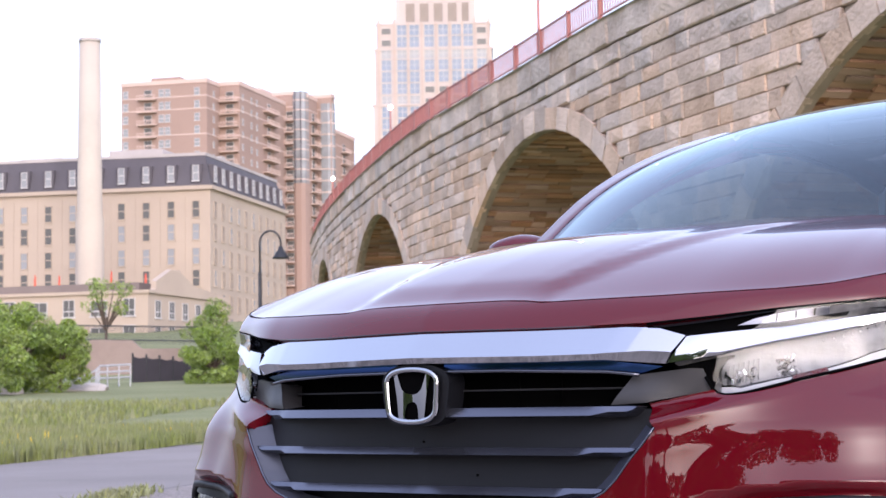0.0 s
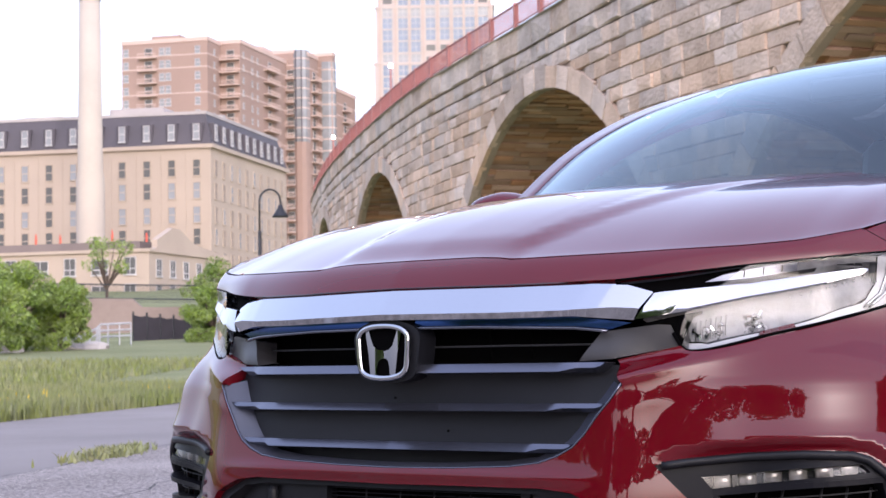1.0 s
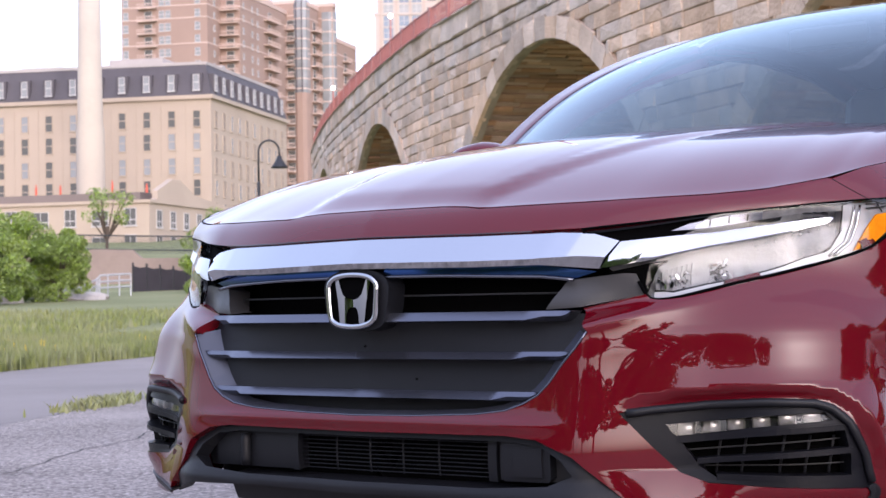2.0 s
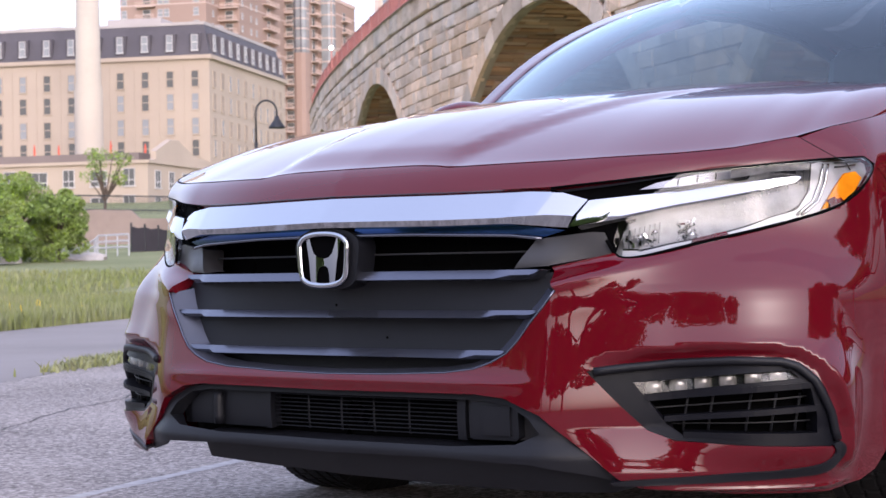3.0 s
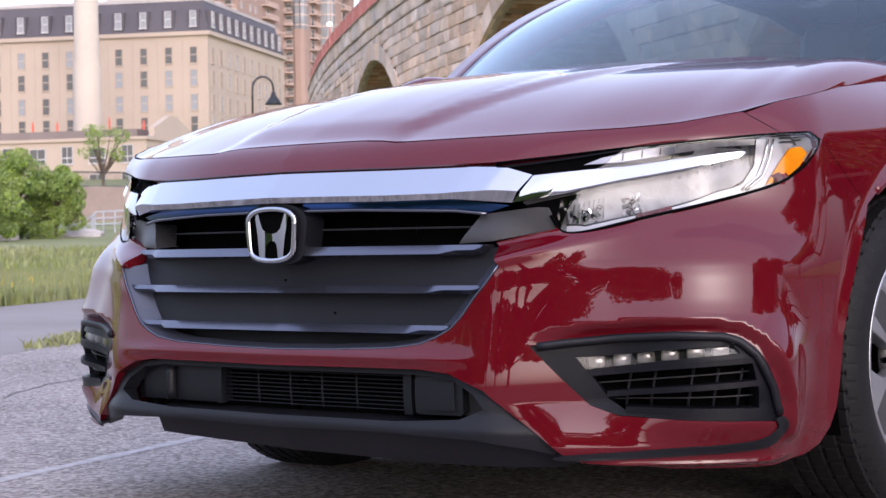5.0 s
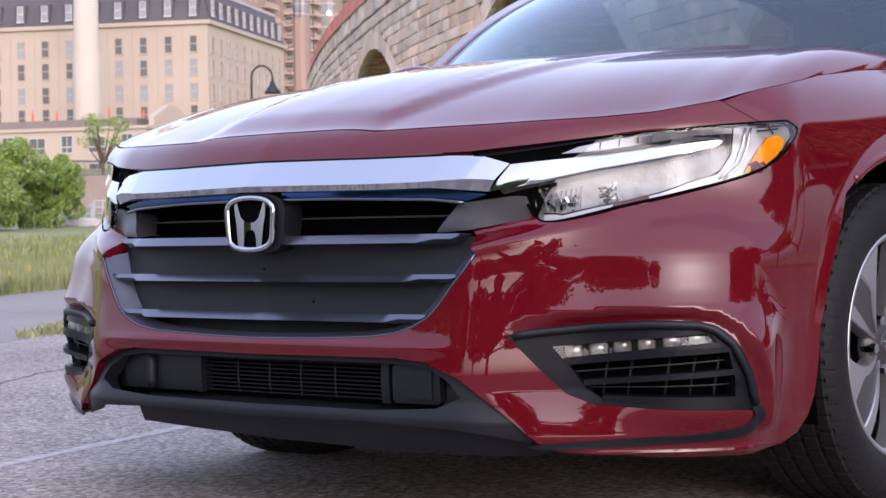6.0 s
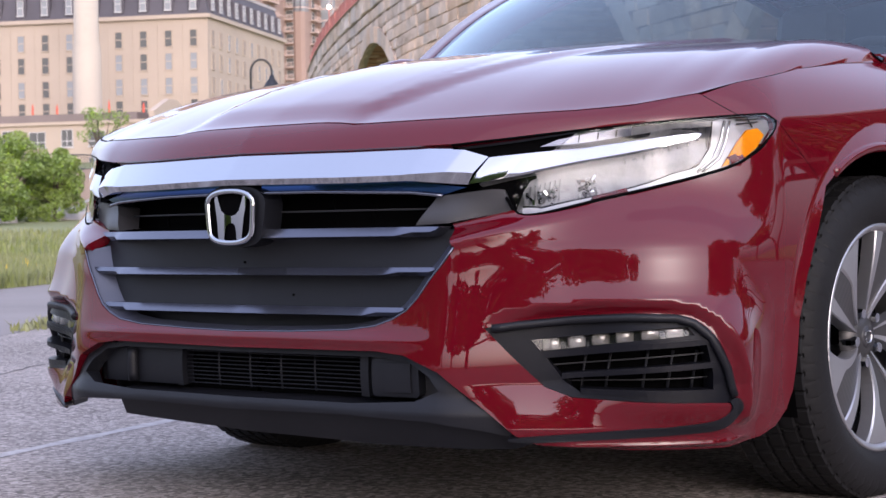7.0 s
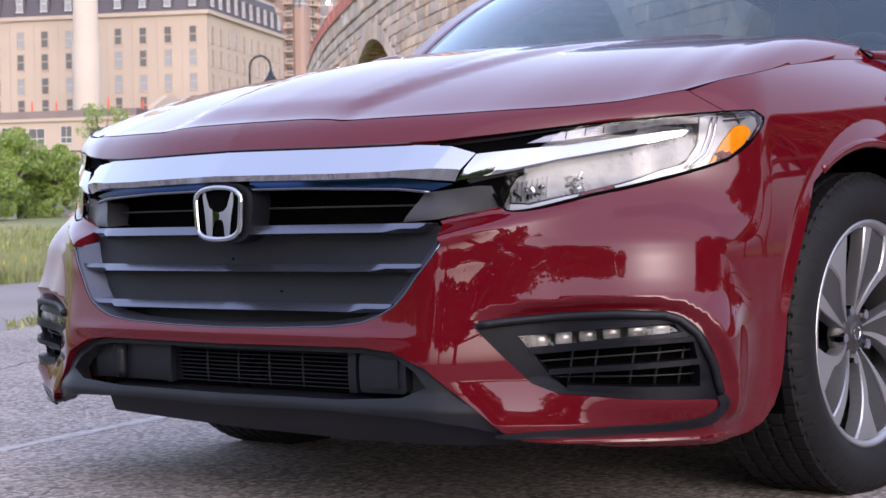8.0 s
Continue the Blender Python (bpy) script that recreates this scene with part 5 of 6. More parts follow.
def shoulder(side):
    """the panel between the hood's rear corner and the door"""
    a, b = Vector(hood_form(np.array([0.999]), np.array([0.0]))[0]), Vector(hood_form(np.array([0.999]), np.array([1.0]))[0])
    c, d = Vector((0.878, 1.50, 0.88)), Vector((0.80, 1.46, 0.930))

    def form(s, v):
        s, v = np.asarray(s, float)[..., None], np.asarray(v, float)[..., None]
        p = (np.array(a) * (1 - v) + np.array(b) * v) * (1 - s) + (np.array(c) * (1 - v) + np.array(d) * v) * s
        p = p + np.array((0.012, 0, 0.004)) * 4 * v * (1 - v)
        return p * np.array((side, 1, 1))
    q = [(0.02, 0), (1, 0), (1, 1), (0.02, 1)]
    skin("shoulder", q, [], 0.05, form, 0.004, paint, car) if side > 0 else skin("shoulder", [(-x, y) for x, y in q], [], 0.05, lambda s, v: form(-np.asarray(s), v), 0.004, paint, car)


for side in (1, -1):
    shoulder(side)
    bm = bmesh.new()
    tube(bm, [Vector(hood_form(np.array([side * 0.999]), np.array([k / 8]))[0]) + Vector((0, 0.004, 0.001)) for k in range(9)], 0.003, 6)
    part("panel_gap", bm, black_void, car)

# windscreen, pillars, roof
screen_z = spline((0, 0.25, 0.5, 0.75, 1.0), (0.945, 1.108, 1.220, 1.298, 1.354))


def screen_form(s, v):
    s, v = np.asarray(s, float), np.asarray(v, float)
    a = np.abs(s)
    x = s * (0.735 + (0.555 - 0.735) * v)
    y = 1.13 + 0.24 * a ** 2.2 + (0.92 - 0.12 * a ** 2) * v
    z = screen_z(v) + 0.03 * (1 - a ** 2)
    return np.stack((x, y, z), -1)


screen = skin("windscreen", [(-1, -0.06), (1, -0.06), (1, 1), (-1, 1)], [], 0.05, screen_form, 0.006, windscreen_glass, car, "tinted curved windscreen")
screen.visible_shadow = False


def roof_form(s, v):
    s, v = np.asarray(s, float), np.asarray(v, float)
    a = np.abs(s)
    y = 2.05 - 0.12 * a ** 2 + 0.24 * a ** 2.2 + v * 1.25
    zc = spline((0, 0.25, 0.6, 1.0), (1.384, 1.408, 1.412, 1.33))(v)
    return np.stack((s * (0.555 + 0.05 * v * (1 - v)), y, zc - 0.03 * a ** 2 - 0.02 * a ** 6), -1)


skin("roof", [(-1, 0), (1, 0), (1, 1), (-1, 1)], [], 0.06, roof_form, 0.02, paint, car)


def rear_screen_form(s, v):
    s, v = np.asarray(s, float), np.asarray(v, float)
    a = np.abs(s)
    return np.stack((s * (0.555 + 0.15 * v), 3.30 + 0.12 * a ** 2 + 0.75 * v, 1.33 - 0.06 * a ** 3 - 0.28 * v - 0.03 * v * a ** 2), -1)


skin("rear_screen", [(-1, 0), (1, 0), (1, 1), (-1, 1)], [], 0.08, rear_screen_form, 0.006, privacy_glass, car)
skin("boot_lid", [(-0.74, 4.02), (0.74, 4.02), (0.66, 4.56), (-0.66, 4.56)], [], 0.06, lambda x, y: np.stack((x, y, 1.05 - 0.10 * x * x - 0.09 * (y - 4.02) / 0.54), -1), 0.02, paint, car)


def pillar(side):
    bm = bmesh.new()
    rows = []
    for k in range(13):
        v = k / 12
        p = Vector(screen_form(np.array([side * 1.0]), np.array([v]))[0])
        q = Vector((side * (0.80 - 0.185 * v), p.y + 0.10 + 0.05 * v, p.z - 0.012))
        rows.append([bm.verts.new(p + Vector((-side * 0.02, -0.012, 0.004))), bm.verts.new(p + Vector((side * 0.030, 0.0, 0.012))), bm.verts.new(q), bm.verts.new(q + Vector((-side * 0.05, 0.03, -0.03)))])
    for a, b in zip(rows, rows[1:]):
        for k in range(3):
            bm.faces.new((a[k], a[k + 1], b[k + 1], b[k]) if side > 0 else (b[k], b[k + 1], a[k + 1], a[k]))
    part("pillar", bm, paint, car, "", True)
    win = lambda y, z: np.stack((side * (0.80 - 0.20 * ((z - 0.93) / 0.42)), y, z), -1)
    skin("side_window", [(1.50, 0.93), (4.0, 1.0), (3.55, 1.2), (3.1, 1.32), (2.3, 1.345), (2.12, 1.31)] if side > 0 else [(1.50, 0.93), (4.0, 1.0), (3.55, 1.2), (3.1, 1.32), (2.3, 1.345), (2.12, 1.31)], [], 0.1, win, 0.004 * side, privacy_glass, car)
    tr = [Vector((side * 0.575, 2.28, 1.345)), Vector((side * 0.60, 2.6, 1.365)), Vector((side * 0.61, 3.0, 1.345)), Vector((side * 0.62, 3.4, 1.28)), Vector((side * 0.70, 4.02, 1.04))]
    bm = bmesh.new()
    tube(bm, tr, [0.03, 0.032, 0.035, 0.045, 0.06], 8)
    part("roof_rail", bm, paint, car, "", True)
    bm = bmesh.new()
    tube(bm, [Vector((side * 0.80, 1.42, 0.915)), Vector((side * 0.845, 2.2, 0.925)), Vector((side * 0.85, 3.3, 0.965)), Vector((side * 0.78, 4.0, 1.0))], 0.03, 6)
    part("belt_moulding", bm, chrome, car, "", True)


def mirror(side):
    bm = bmesh.new()
    bmesh.ops.create_uvsphere(bm, u_segments=20, v_segments=12, radius=1)
    for v in bm.verts:
        c = v.co.copy()
        k = 1.0 - 0.28 * max(0, c.x)
        v.co = Vector((side * (0.910 + 0.10 * c.x), 1.58 + (0.075 if c.y < 0 else 0.03) * c.y - 0.03 * c.x, 0.994 + 0.048 * c.z * k + 0.008 * c.x))
    bmesh.ops.recalc_face_normals(bm, faces=bm.faces)
    body = part("door_mirror", bm, paint, car, "", True)
    bm = bmesh.new()
    add_box(bm, (-0.055, -0.02, -0.02), (0.055, 0.03, 0.02), pose(side * 0.83, 1.60, 0.945, 0, side * -25, 0), 0.008)
    part("mirror_foot", bm, dark_plastic, body)


for side in (1, -1):
    pillar(side)
    mirror(side)

# cowl, wipers, cabin
bm = bmesh.new()
rows = []
for k in range(25):
    s = -1 + k / 12
    p = Vector(hood_form(np.array([s * 0.97]), np.array([0.99]))[0])
    q = Vector(screen_form(np.array([s]), np.array([0.01]))[0])
    rows.append((bm.verts.new(p - Vector((0, 0, 0.05))), bm.verts.new(q - Vector((0, 0.02, 0.06)))))
for a, b in zip(rows, rows[1:]):
    bm.faces.new((a[0], b[0], b[1], a[1]))
part("cowl_cover", bm, black_void, car)
for x0, x1 in ((-0.05, 0.52), (-0.60, -0.12)):
    bm = bmesh.new()
    tube(bm, [Vector(screen_form(np.array([x / 0.73]), np.array([0.012]))[0]) + Vector((0, -0.012, -0.020)) for x in np.linspace(x0, x1, 8)], 0.006, 6)
    part("wiper", bm, black_void, car)
box_part("dashboard", (-0.70, 1.42, 0.70), (0.70, 1.95, 0.93), interior, car, None, 0.05)
box_part("cabin_floor", (-0.78, 0.95, 0.20), (0.78, 4.2, 0.30), interior, car)
box_part("parcel_shelf", (-0.68, 3.45, 0.55), (0.68, 4.1, 0.98), interior, car)
box_part("cabin_side", (-0.80, 1.35, 0.25), (-0.74, 4.0, 0.92), interior, car)
box_part("cabin_side", (0.74, 1.35, 0.25), (0.80, 4.0, 0.92), interior, car)
box_part("engine_bulkhead", (-0.72, 0.35, 0.18), (0.72, 0.40, 0.66), black_void, car)
box_part("underbody", (-0.70, 0.40, 0.165), (0.70, 4.3, 0.20), black_void, car)
for x in (-0.37, 0.37):
    seat = box_part("seat", (x - 0.25, 2.35, 0.32), (x + 0.25, 2.85, 0.55), seat_cloth, car, None, 0.06)
    box_part("seat_back", (-0.24, -0.07, 0), (0.24, 0.08, 0.62), seat_cloth, seat, pose(x, 2.82, 0.50, -14), 0.05)
    box_part("headrest", (-0.12, -0.05, 0), (0.12, 0.05, 0.17), seat_cloth, seat, pose(x, 2.99, 1.10, -10), 0.04)
bm = bmesh.new()
circle = [Matrix.Translation((0.37, 2.02, 0.86)) @ Matrix.Rotation(radians(-62), 4, "X") @ Vector((0.18 * math.cos(a), 0.18 * math.sin(a), 0)) for a in np.linspace(0, 2 * math.pi, 33)]
tube(bm, circle, 0.014, 8, True)
part("steering_wheel", bm, interior, car, "", True)
box_part("rear_view_mirror", (-0.12, 1.93, 1.255), (0.12, 1.95, 1.32), interior, car, None, 0.01)

# grille: chrome bar, upper opening, slats and panels
def curve(xs, zs):
    return lambda u: float(np.interp(abs(u), xs, zs))


facet = curve((0, 0.385, 0.50, 0.56), (0.15, 0.15, 0.34, 0.36))
moulding("chrome_bar", np.linspace(-0.507, 0.507, 121), curve((0, 0.27, 0.40, 0.514, 0.56), (0.637, 0.634, 0.635, 0.626, 0.622)), curve((0, 0.258, 0.374, 0.467, 0.546), (0.6985, 0.697, 0.698, 0.699, 0.677)),
         ((0, -0.02), (0.0, curve((0, 0.42, 0.514), (0.014, 0.012, -0.002))), (facet, curve((0, 0.39, 0.514), (0.021, 0.019, 0.004))), (1.0, curve((0, 0.40, 0.514), (-0.004, -0.005, -0.012))), (1.0, -0.03)), chrome, car, "broad chrome bar over the grille", shift=lambda u, t: u * (1 + 0.062 * t))
BLUE = [(0.055, 0.622), (0.40, 0.615), (0.455, 0.609), (0.50, 0.622), (0.40, 0.635), (0.06, 0.638)]
BACK = -0.075
# added black sheet in place of the shade deep in the grille
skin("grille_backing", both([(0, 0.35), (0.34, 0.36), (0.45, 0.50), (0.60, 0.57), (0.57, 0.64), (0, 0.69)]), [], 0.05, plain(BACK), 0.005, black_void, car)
for side in (1, -1):
    skin("blue_strip", flip(BLUE, side), [], 0.012, plain(-0.012), 0.03, blue_chrome, car, "blue-tinted chrome strip")
    bar_on("strip_edge", plain(0.002), flip([(0.07, 0.6215), (0.20, 0.6205), (0.40, 0.6145), (0.46, 0.608)], side), 0.0035, gloss_grey, car)
    skin("corner_trim", flip([(0.446, 0.607), (0.46, 0.608), (0.55, 0.618), (0.572, 0.617), (0.588, 0.580), (0.474, 0.558), (0.412, 0.5545)], side), [], 0.012, lambda u, z: plain(-0.012)(u, z) - np.stack((0 * u, 0.020 * (1 - ease(z, 0.555, 0.612)) * (1 - ease(np.abs(u), 0.46, 0.56)), 0 * u), -1), 0.05, mid_plastic, car, "grey plastic grille corner")
bar_on("upper_fin", plain(-0.040), [(-0.43, 0.582), (0.43, 0.582)], 0.0018, mid_plastic, car)
for u0 in (-0.30, 0.20, 0.29):
    bar_on("upright_fin", plain(-0.055), [(u0, 0.556), (u0, 0.618)], 0.0018, black_void, car)


def grille_half(z):
    zs, us = [p[1] for p in GRILLE_SIDE[::-1]], [p[0] for p in GRILLE_SIDE[::-1]]
    return float(np.interp(z, zs, us))


# flat dark panels between the slats
for lo, hi, deep in ((0.468, 0.548, 0.030), (0.400, 0.476, 0.030), (0.362, 0.408, 0.056)):
    half = [(0, lo)] + [(grille_half(z) - 0.006, z) for z in np.linspace(max(lo, 0.3625), hi, 6)] + [(0, hi)]
    skin("grille_panel", both(half), [], 0.02, grille_face(-deep), 0.01, dark_plastic, car)


def slat(z_top, z_low, width):
    """a ridge across the grille with slanted ends"""
    edge = grille_half(z_top) - 0.012
    end = lambda u: min(1, max(0, (abs(u) - edge * 0.95) / (edge * 0.05)))
    knee = lambda u: min(1, max(0, (abs(u) - width * 0.84) / (width * 0.06)))
    moulding("slat", np.linspace(-edge, edge, 101), lambda u: z_low + (z_top - z_low) * 0.9 * end(u) ** 2, lambda u: z_top,
             ((0, -0.034), (0.12, lambda u: 0.004 - 0.016 * knee(u)), (lambda u: 0.24 + 0.3 * knee(u), lambda u: 0.010 - 0.010 * knee(u)), (1.0, -0.003), (1.0, -0.034)), gloss_grey, car, "dark glossy horizontal grille slat", face=grille_face)


slat(0.5535, 0.533, 0.455)
slat(0.4815, 0.464, 0.430)
slat(0.4105, 0.392, 0.385)
rim_path = [(-a, b) for a, b in GRILLE_SIDE[:-1]] + [(0, 0.360)] + GRILLE_SIDE[-2::-1]
bar_on("grille_rim", sculpt(-0.002), [(a * 0.995, b + 0.0015) for a, b in rim_path[1:-1]], 0.0022, gloss_grey, car, 6, "thin bright line round the grille")


def grille_wall():
    """the slanted inner wall from the bumper's edge back to the grille panels"""
    pts = []
    for a, b in zip(rim_path[1:-1], rim_path[2:-1]):
        n = 6
        pts += [(a[0] + (b[0] - a[0]) * k / n, a[1] + (b[1] - a[1]) * k / n) for k in range(n)]
    q = np.array(pts)
    o = plain(-0.004)(q[:, 0], q[:, 1])
    w = grille_face(-0.029)(q[:, 0] * 0.92, q[:, 1] + 0.010)
    n = len(q)
    mesh_object("grille_wall", np.concatenate((o, w)), [(k, k + 1, n + k + 1, n + k) for k in range(n - 1)], wall_plastic, car, True)


grille_wall()

# badge: ring and two leaning uprights on a dark pad
PAD = rounded([(-0.086, 0.637), (0.086, 0.637), (0.078, 0.556), (0.062, 0.520), (-0.062, 0.520), (-0.078, 0.556)], 3)
flat = lambda out: (lambda u, z: np.stack((np.asarray(u, float), -out + 0.012 + 0.25 * np.asarray(u, float) ** 2, np.asarray(z, float)), -1))
badge = skin("badge_pad", PAD, [], 0.01, flat(0.004), 0.05, dark_plastic, car, "dark pad behind the badge")
RING = rounded([(-0.062, 0.627), (0.062, 0.627), (0.060, 0.575), (0.054, 0.529), (-0.054, 0.529), (-0.060, 0.575)], 3)
bm = bmesh.new()
tube(bm, [Vector(p) for p in flat(0.013)(np.array([p[0] for p in RING + RING[:1]]), np.array([p[1] for p in RING + RING[:1]]))], 0.0058, 8, True)
part("badge_ring", bm, chrome, badge, "chrome ring", True)
skin("badge_field", [(a * 0.97, 0.578 + (b - 0.578) * 0.97) for a, b in RING], [], 0.02, flat(0.007), 0.003, black_void, badge)
for side in (1, -1):
    skin("badge_bar", flip([(0.046, 0.6205), (0.036, 0.6205), (0.030, 0.604), (0.024, 0.590), (0.014, 0.5825), (0.0, 0.580), (0.0, 0.566), (0.006, 0.5655), (0.012, 0.561), (0.0155, 0.550), (0.017, 0.534), (0.031, 0.534), (0.036, 0.575)], side), [], 0.004, lambda u, z: flat(0.014)(u, z) + np.stack((0 * z, 0.02 * (z - 0.590) + 6.0 * (np.abs(u) - 0.030) ** 2, 0 * z), -1), 0.010, chrome, badge)

# headlamps
BLACK_SLIT = [(0.466, 0.699), (0.587, 0.709), (0.692, 0.719), (0.795, 0.727), (0.86, 0.731), (0.84, 0.705), (0.70, 0.690), (0.60, 0.682), (0.548, 0.679)]
DRL = [(0.517, 0.628), (0.549, 0.675), (0.698, 0.687), (0.798, 0.697), (0.901, 0.707), (0.953, 0.711), (0.957, 0.708), (0.944, 0.699), (0.89, 0.689), (0.70, 0.660), (0.60, 0.641)]
LENS = [(0.60, 0.575), (0.636, 0.575), (0.698, 0.589), (0.848, 0.619), (0.954, 0.637), (1.032, 0.657), (1.09, 0.691), (1.122, 0.724), (1.118, 0.739), (1.098, 0.746), (1.029, 0.742), (0.901, 0.733), (0.795, 0.726), (0.70, 0.718), (0.60, 0.640), (0.588, 0.600)]
UPPER_STRIP = [(0.64, 0.697), (0.70, 0.699), (0.90, 0.716), (0.985, 0.722), (0.985, 0.738), (0.90, 0.731), (0.74, 0.719), (0.66, 0.707)]
LOWER_LENS = [(0.607, 0.582), (0.638, 0.582), (0.72, 0.598), (0.85, 0.623), (0.945, 0.642), (0.985, 0.665), (0.975, 0.696), (0.945, 0.694), (0.89, 0.684), (0.72, 0.655), (0.622, 0.636), (0.604, 0.612)]
AMBER = [(1.004, 0.652), (1.045, 0.664), (1.080, 0.688), (1.098, 0.710), (1.082, 0.722), (1.058, 0.718), (1.032, 0.690)]
for side in (1, -1):
    lamp = skin("headlamp", flip([(0.47, 0.70)] + LAMP_TOP[1:] + LAMP_LOW + [(0.517, 0.627)], side), [], 0.02, plain(-0.045), 0.004, lens_white, car, "clear headlamp with chrome strip and amber corner")
    skin("lamp_shroud", flip(BLACK_SLIT, side), [], 0.015, plain(-0.022), 0.02, black_void, lamp)
    skin("lamp_shroud", flip([(0.52, 0.620), (0.60, 0.637), (0.63, 0.642), (0.63, 0.637), (0.615, 0.632), (0.60, 0.605), (0.588, 0.582), (0.57, 0.60)], side), [], 0.015, plain(-0.018), 0.02, black_void, lamp)
    skin("lamp_trim", flip([(0.60, 0.574), (0.636, 0.574), (0.698, 0.588), (0.848, 0.618), (0.954, 0.636), (1.032, 0.656), (1.09, 0.690), (1.122, 0.723), (1.118, 0.739), (1.098, 0.746), (1.00, 0.741), (0.985, 0.735), (0.985, 0.69), (0.955, 0.652), (0.85, 0.629), (0.70, 0.600), (0.636, 0.586), (0.603, 0.585)], side), [], 0.01, plain(-0.016), 0.03, lamp_rim, lamp, "bright reflector rim")
    skin("upper_reflector", flip(UPPER_STRIP, side), [], 0.01, plain(-0.020), 0.01, lens_white, lamp)
    skin("upper_reflector_end", flip([(0.63, 0.696), (0.70, 0.699), (0.80, 0.7075), (0.80, 0.7235), (0.74, 0.719), (0.66, 0.707)], side), [], 0.01, plain(-0.017), 0.002, gloss_grey, lamp)
    for k in range(3):
        bar_on("reflector_rib", plain(-0.014), flip([(0.70 + 0.035 * k, 0.701 + 0.003 * k), (0.70 + 0.035 * k, 0.713 + 0.003 * k)], side), 0.0015, black_void, lamp)
    skin("reflector", flip(LOWER_LENS, side), [], 0.012, plain(-0.024), 0.01, lens_white, lamp)
    g = np.random.default_rng(21)
    for k in range(46):
        u0, z0 = (0.724, 0.621) if k < 30 else (0.645, 0.607)
        u0, z0 = u0 + g.normal(0, 0.011 if k < 30 else 0.016), z0 + g.normal(0, 0.009)
        q, n = plain(-0.020)(side * u0, z0), shell_normal(side * u0, z0)
        bm = bmesh.new()
        add_box(bm, (-0.0045, -0.002, -0.003), (0.0045, 0.002, 0.003), Matrix.Translation(q) @ Vector(n + g.normal(0, 0.5, 3)).to_track_quat("Z", "Y").to_matrix().to_4x4() @ Matrix.Rotation(g.uniform(0, 3), 4, "Z"))
        part("facet", bm, (chrome, black_void, lamp_rim)[k % 3] if k < 30 else chrome, lamp)
    for k in range(7):
        bar_on("lens_flute", plain(-0.019), flip([(0.615 + 0.009 * k, 0.590 + 0.0018 * k), (0.619 + 0.009 * k, 0.622 + 0.0022 * k)], side), 0.0013, lens_white, lamp)
    for off in (0.0, 0.011):
        bar_on("light_pipe", plain(-0.013), flip([(0.952 + off, 0.643), (0.988 + off, 0.668), (1.004 + off, 0.700), (1.010 + off, 0.735)], side), 0.0026, chrome, lamp)
    for a, b in (((1.035, 0.738), (1.10, 0.742)), ((1.035, 0.729), (1.085, 0.735)), ((1.060, 0.742), (1.072, 0.724))):
        bar_on("corner_rib", plain(-0.012), flip([a, b], side), 0.0014, mid_plastic, lamp)
    for k in range(9):
        u0 = 0.79 + 0.021 * k
        z0 = 0.664 + 0.0042 * k
        q = plain(-0.021)(side * u0, z0)
        bm = bmesh.new()
        bmesh.ops.create_uvsphere(bm, u_segments=8, v_segments=6, radius=0.003, matrix=Matrix.Translation(q))
        part("light_bead", bm, chrome, lamp, "", True)
    bar_on("lamp_gasket", plain(-0.003), flip(LAMP_TOP + LAMP_LOW + [(0.576, 0.603)], side), 0.0032, black_void, lamp)
    bar_on("reflector_gap", plain(-0.018), flip([(0.603, 0.586), (0.636, 0.587), (0.70, 0.601), (0.85, 0.630), (0.935, 0.647), (0.962, 0.660), (0.980, 0.685), (0.986, 0.71), (0.985, 0.734)], side), 0.0022, black_void, lamp)
    skin("amber_marker", flip(AMBER, side), [], 0.008, plain(-0.010), 0.012, amber_mat, lamp, "amber corner reflector")
    cover = skin("lens", flip(LENS, side), [], 0.012, plain(-0.001), 0.006, clear, lamp, "clear curved lens")
    cover.visible_shadow = False

    moulding("chrome_strip", [side * u for u in np.linspace(0.511, 0.956, 60)][::side], curve((0.518, 0.60, 0.70, 0.89, 0.944, 0.956), (0.628, 0.640, 0.660, 0.689, 0.699, 0.708)), curve((0.518, 0.549, 0.698, 0.798, 0.901, 0.952, 0.956), (0.672, 0.676, 0.687, 0.697, 0.707, 0.711, 0.710)),
             ((0, -0.02), (0.0, 0.004), (curve((0.518, 0.60), (0.34, 0.10)), curve((0.518, 0.60, 0.956), (0.003, 0.006, 0.004))), (1.0, curve((0.518, 0.60, 0.956), (-0.005, -0.002, 0.001))), (1.0, -0.03)), chrome, lamp, "chrome strip through the lamp", shift=lambda u, t: u * (1 + 0.060 * t * max(0, (0.956 - abs(u)) / 0.438)))

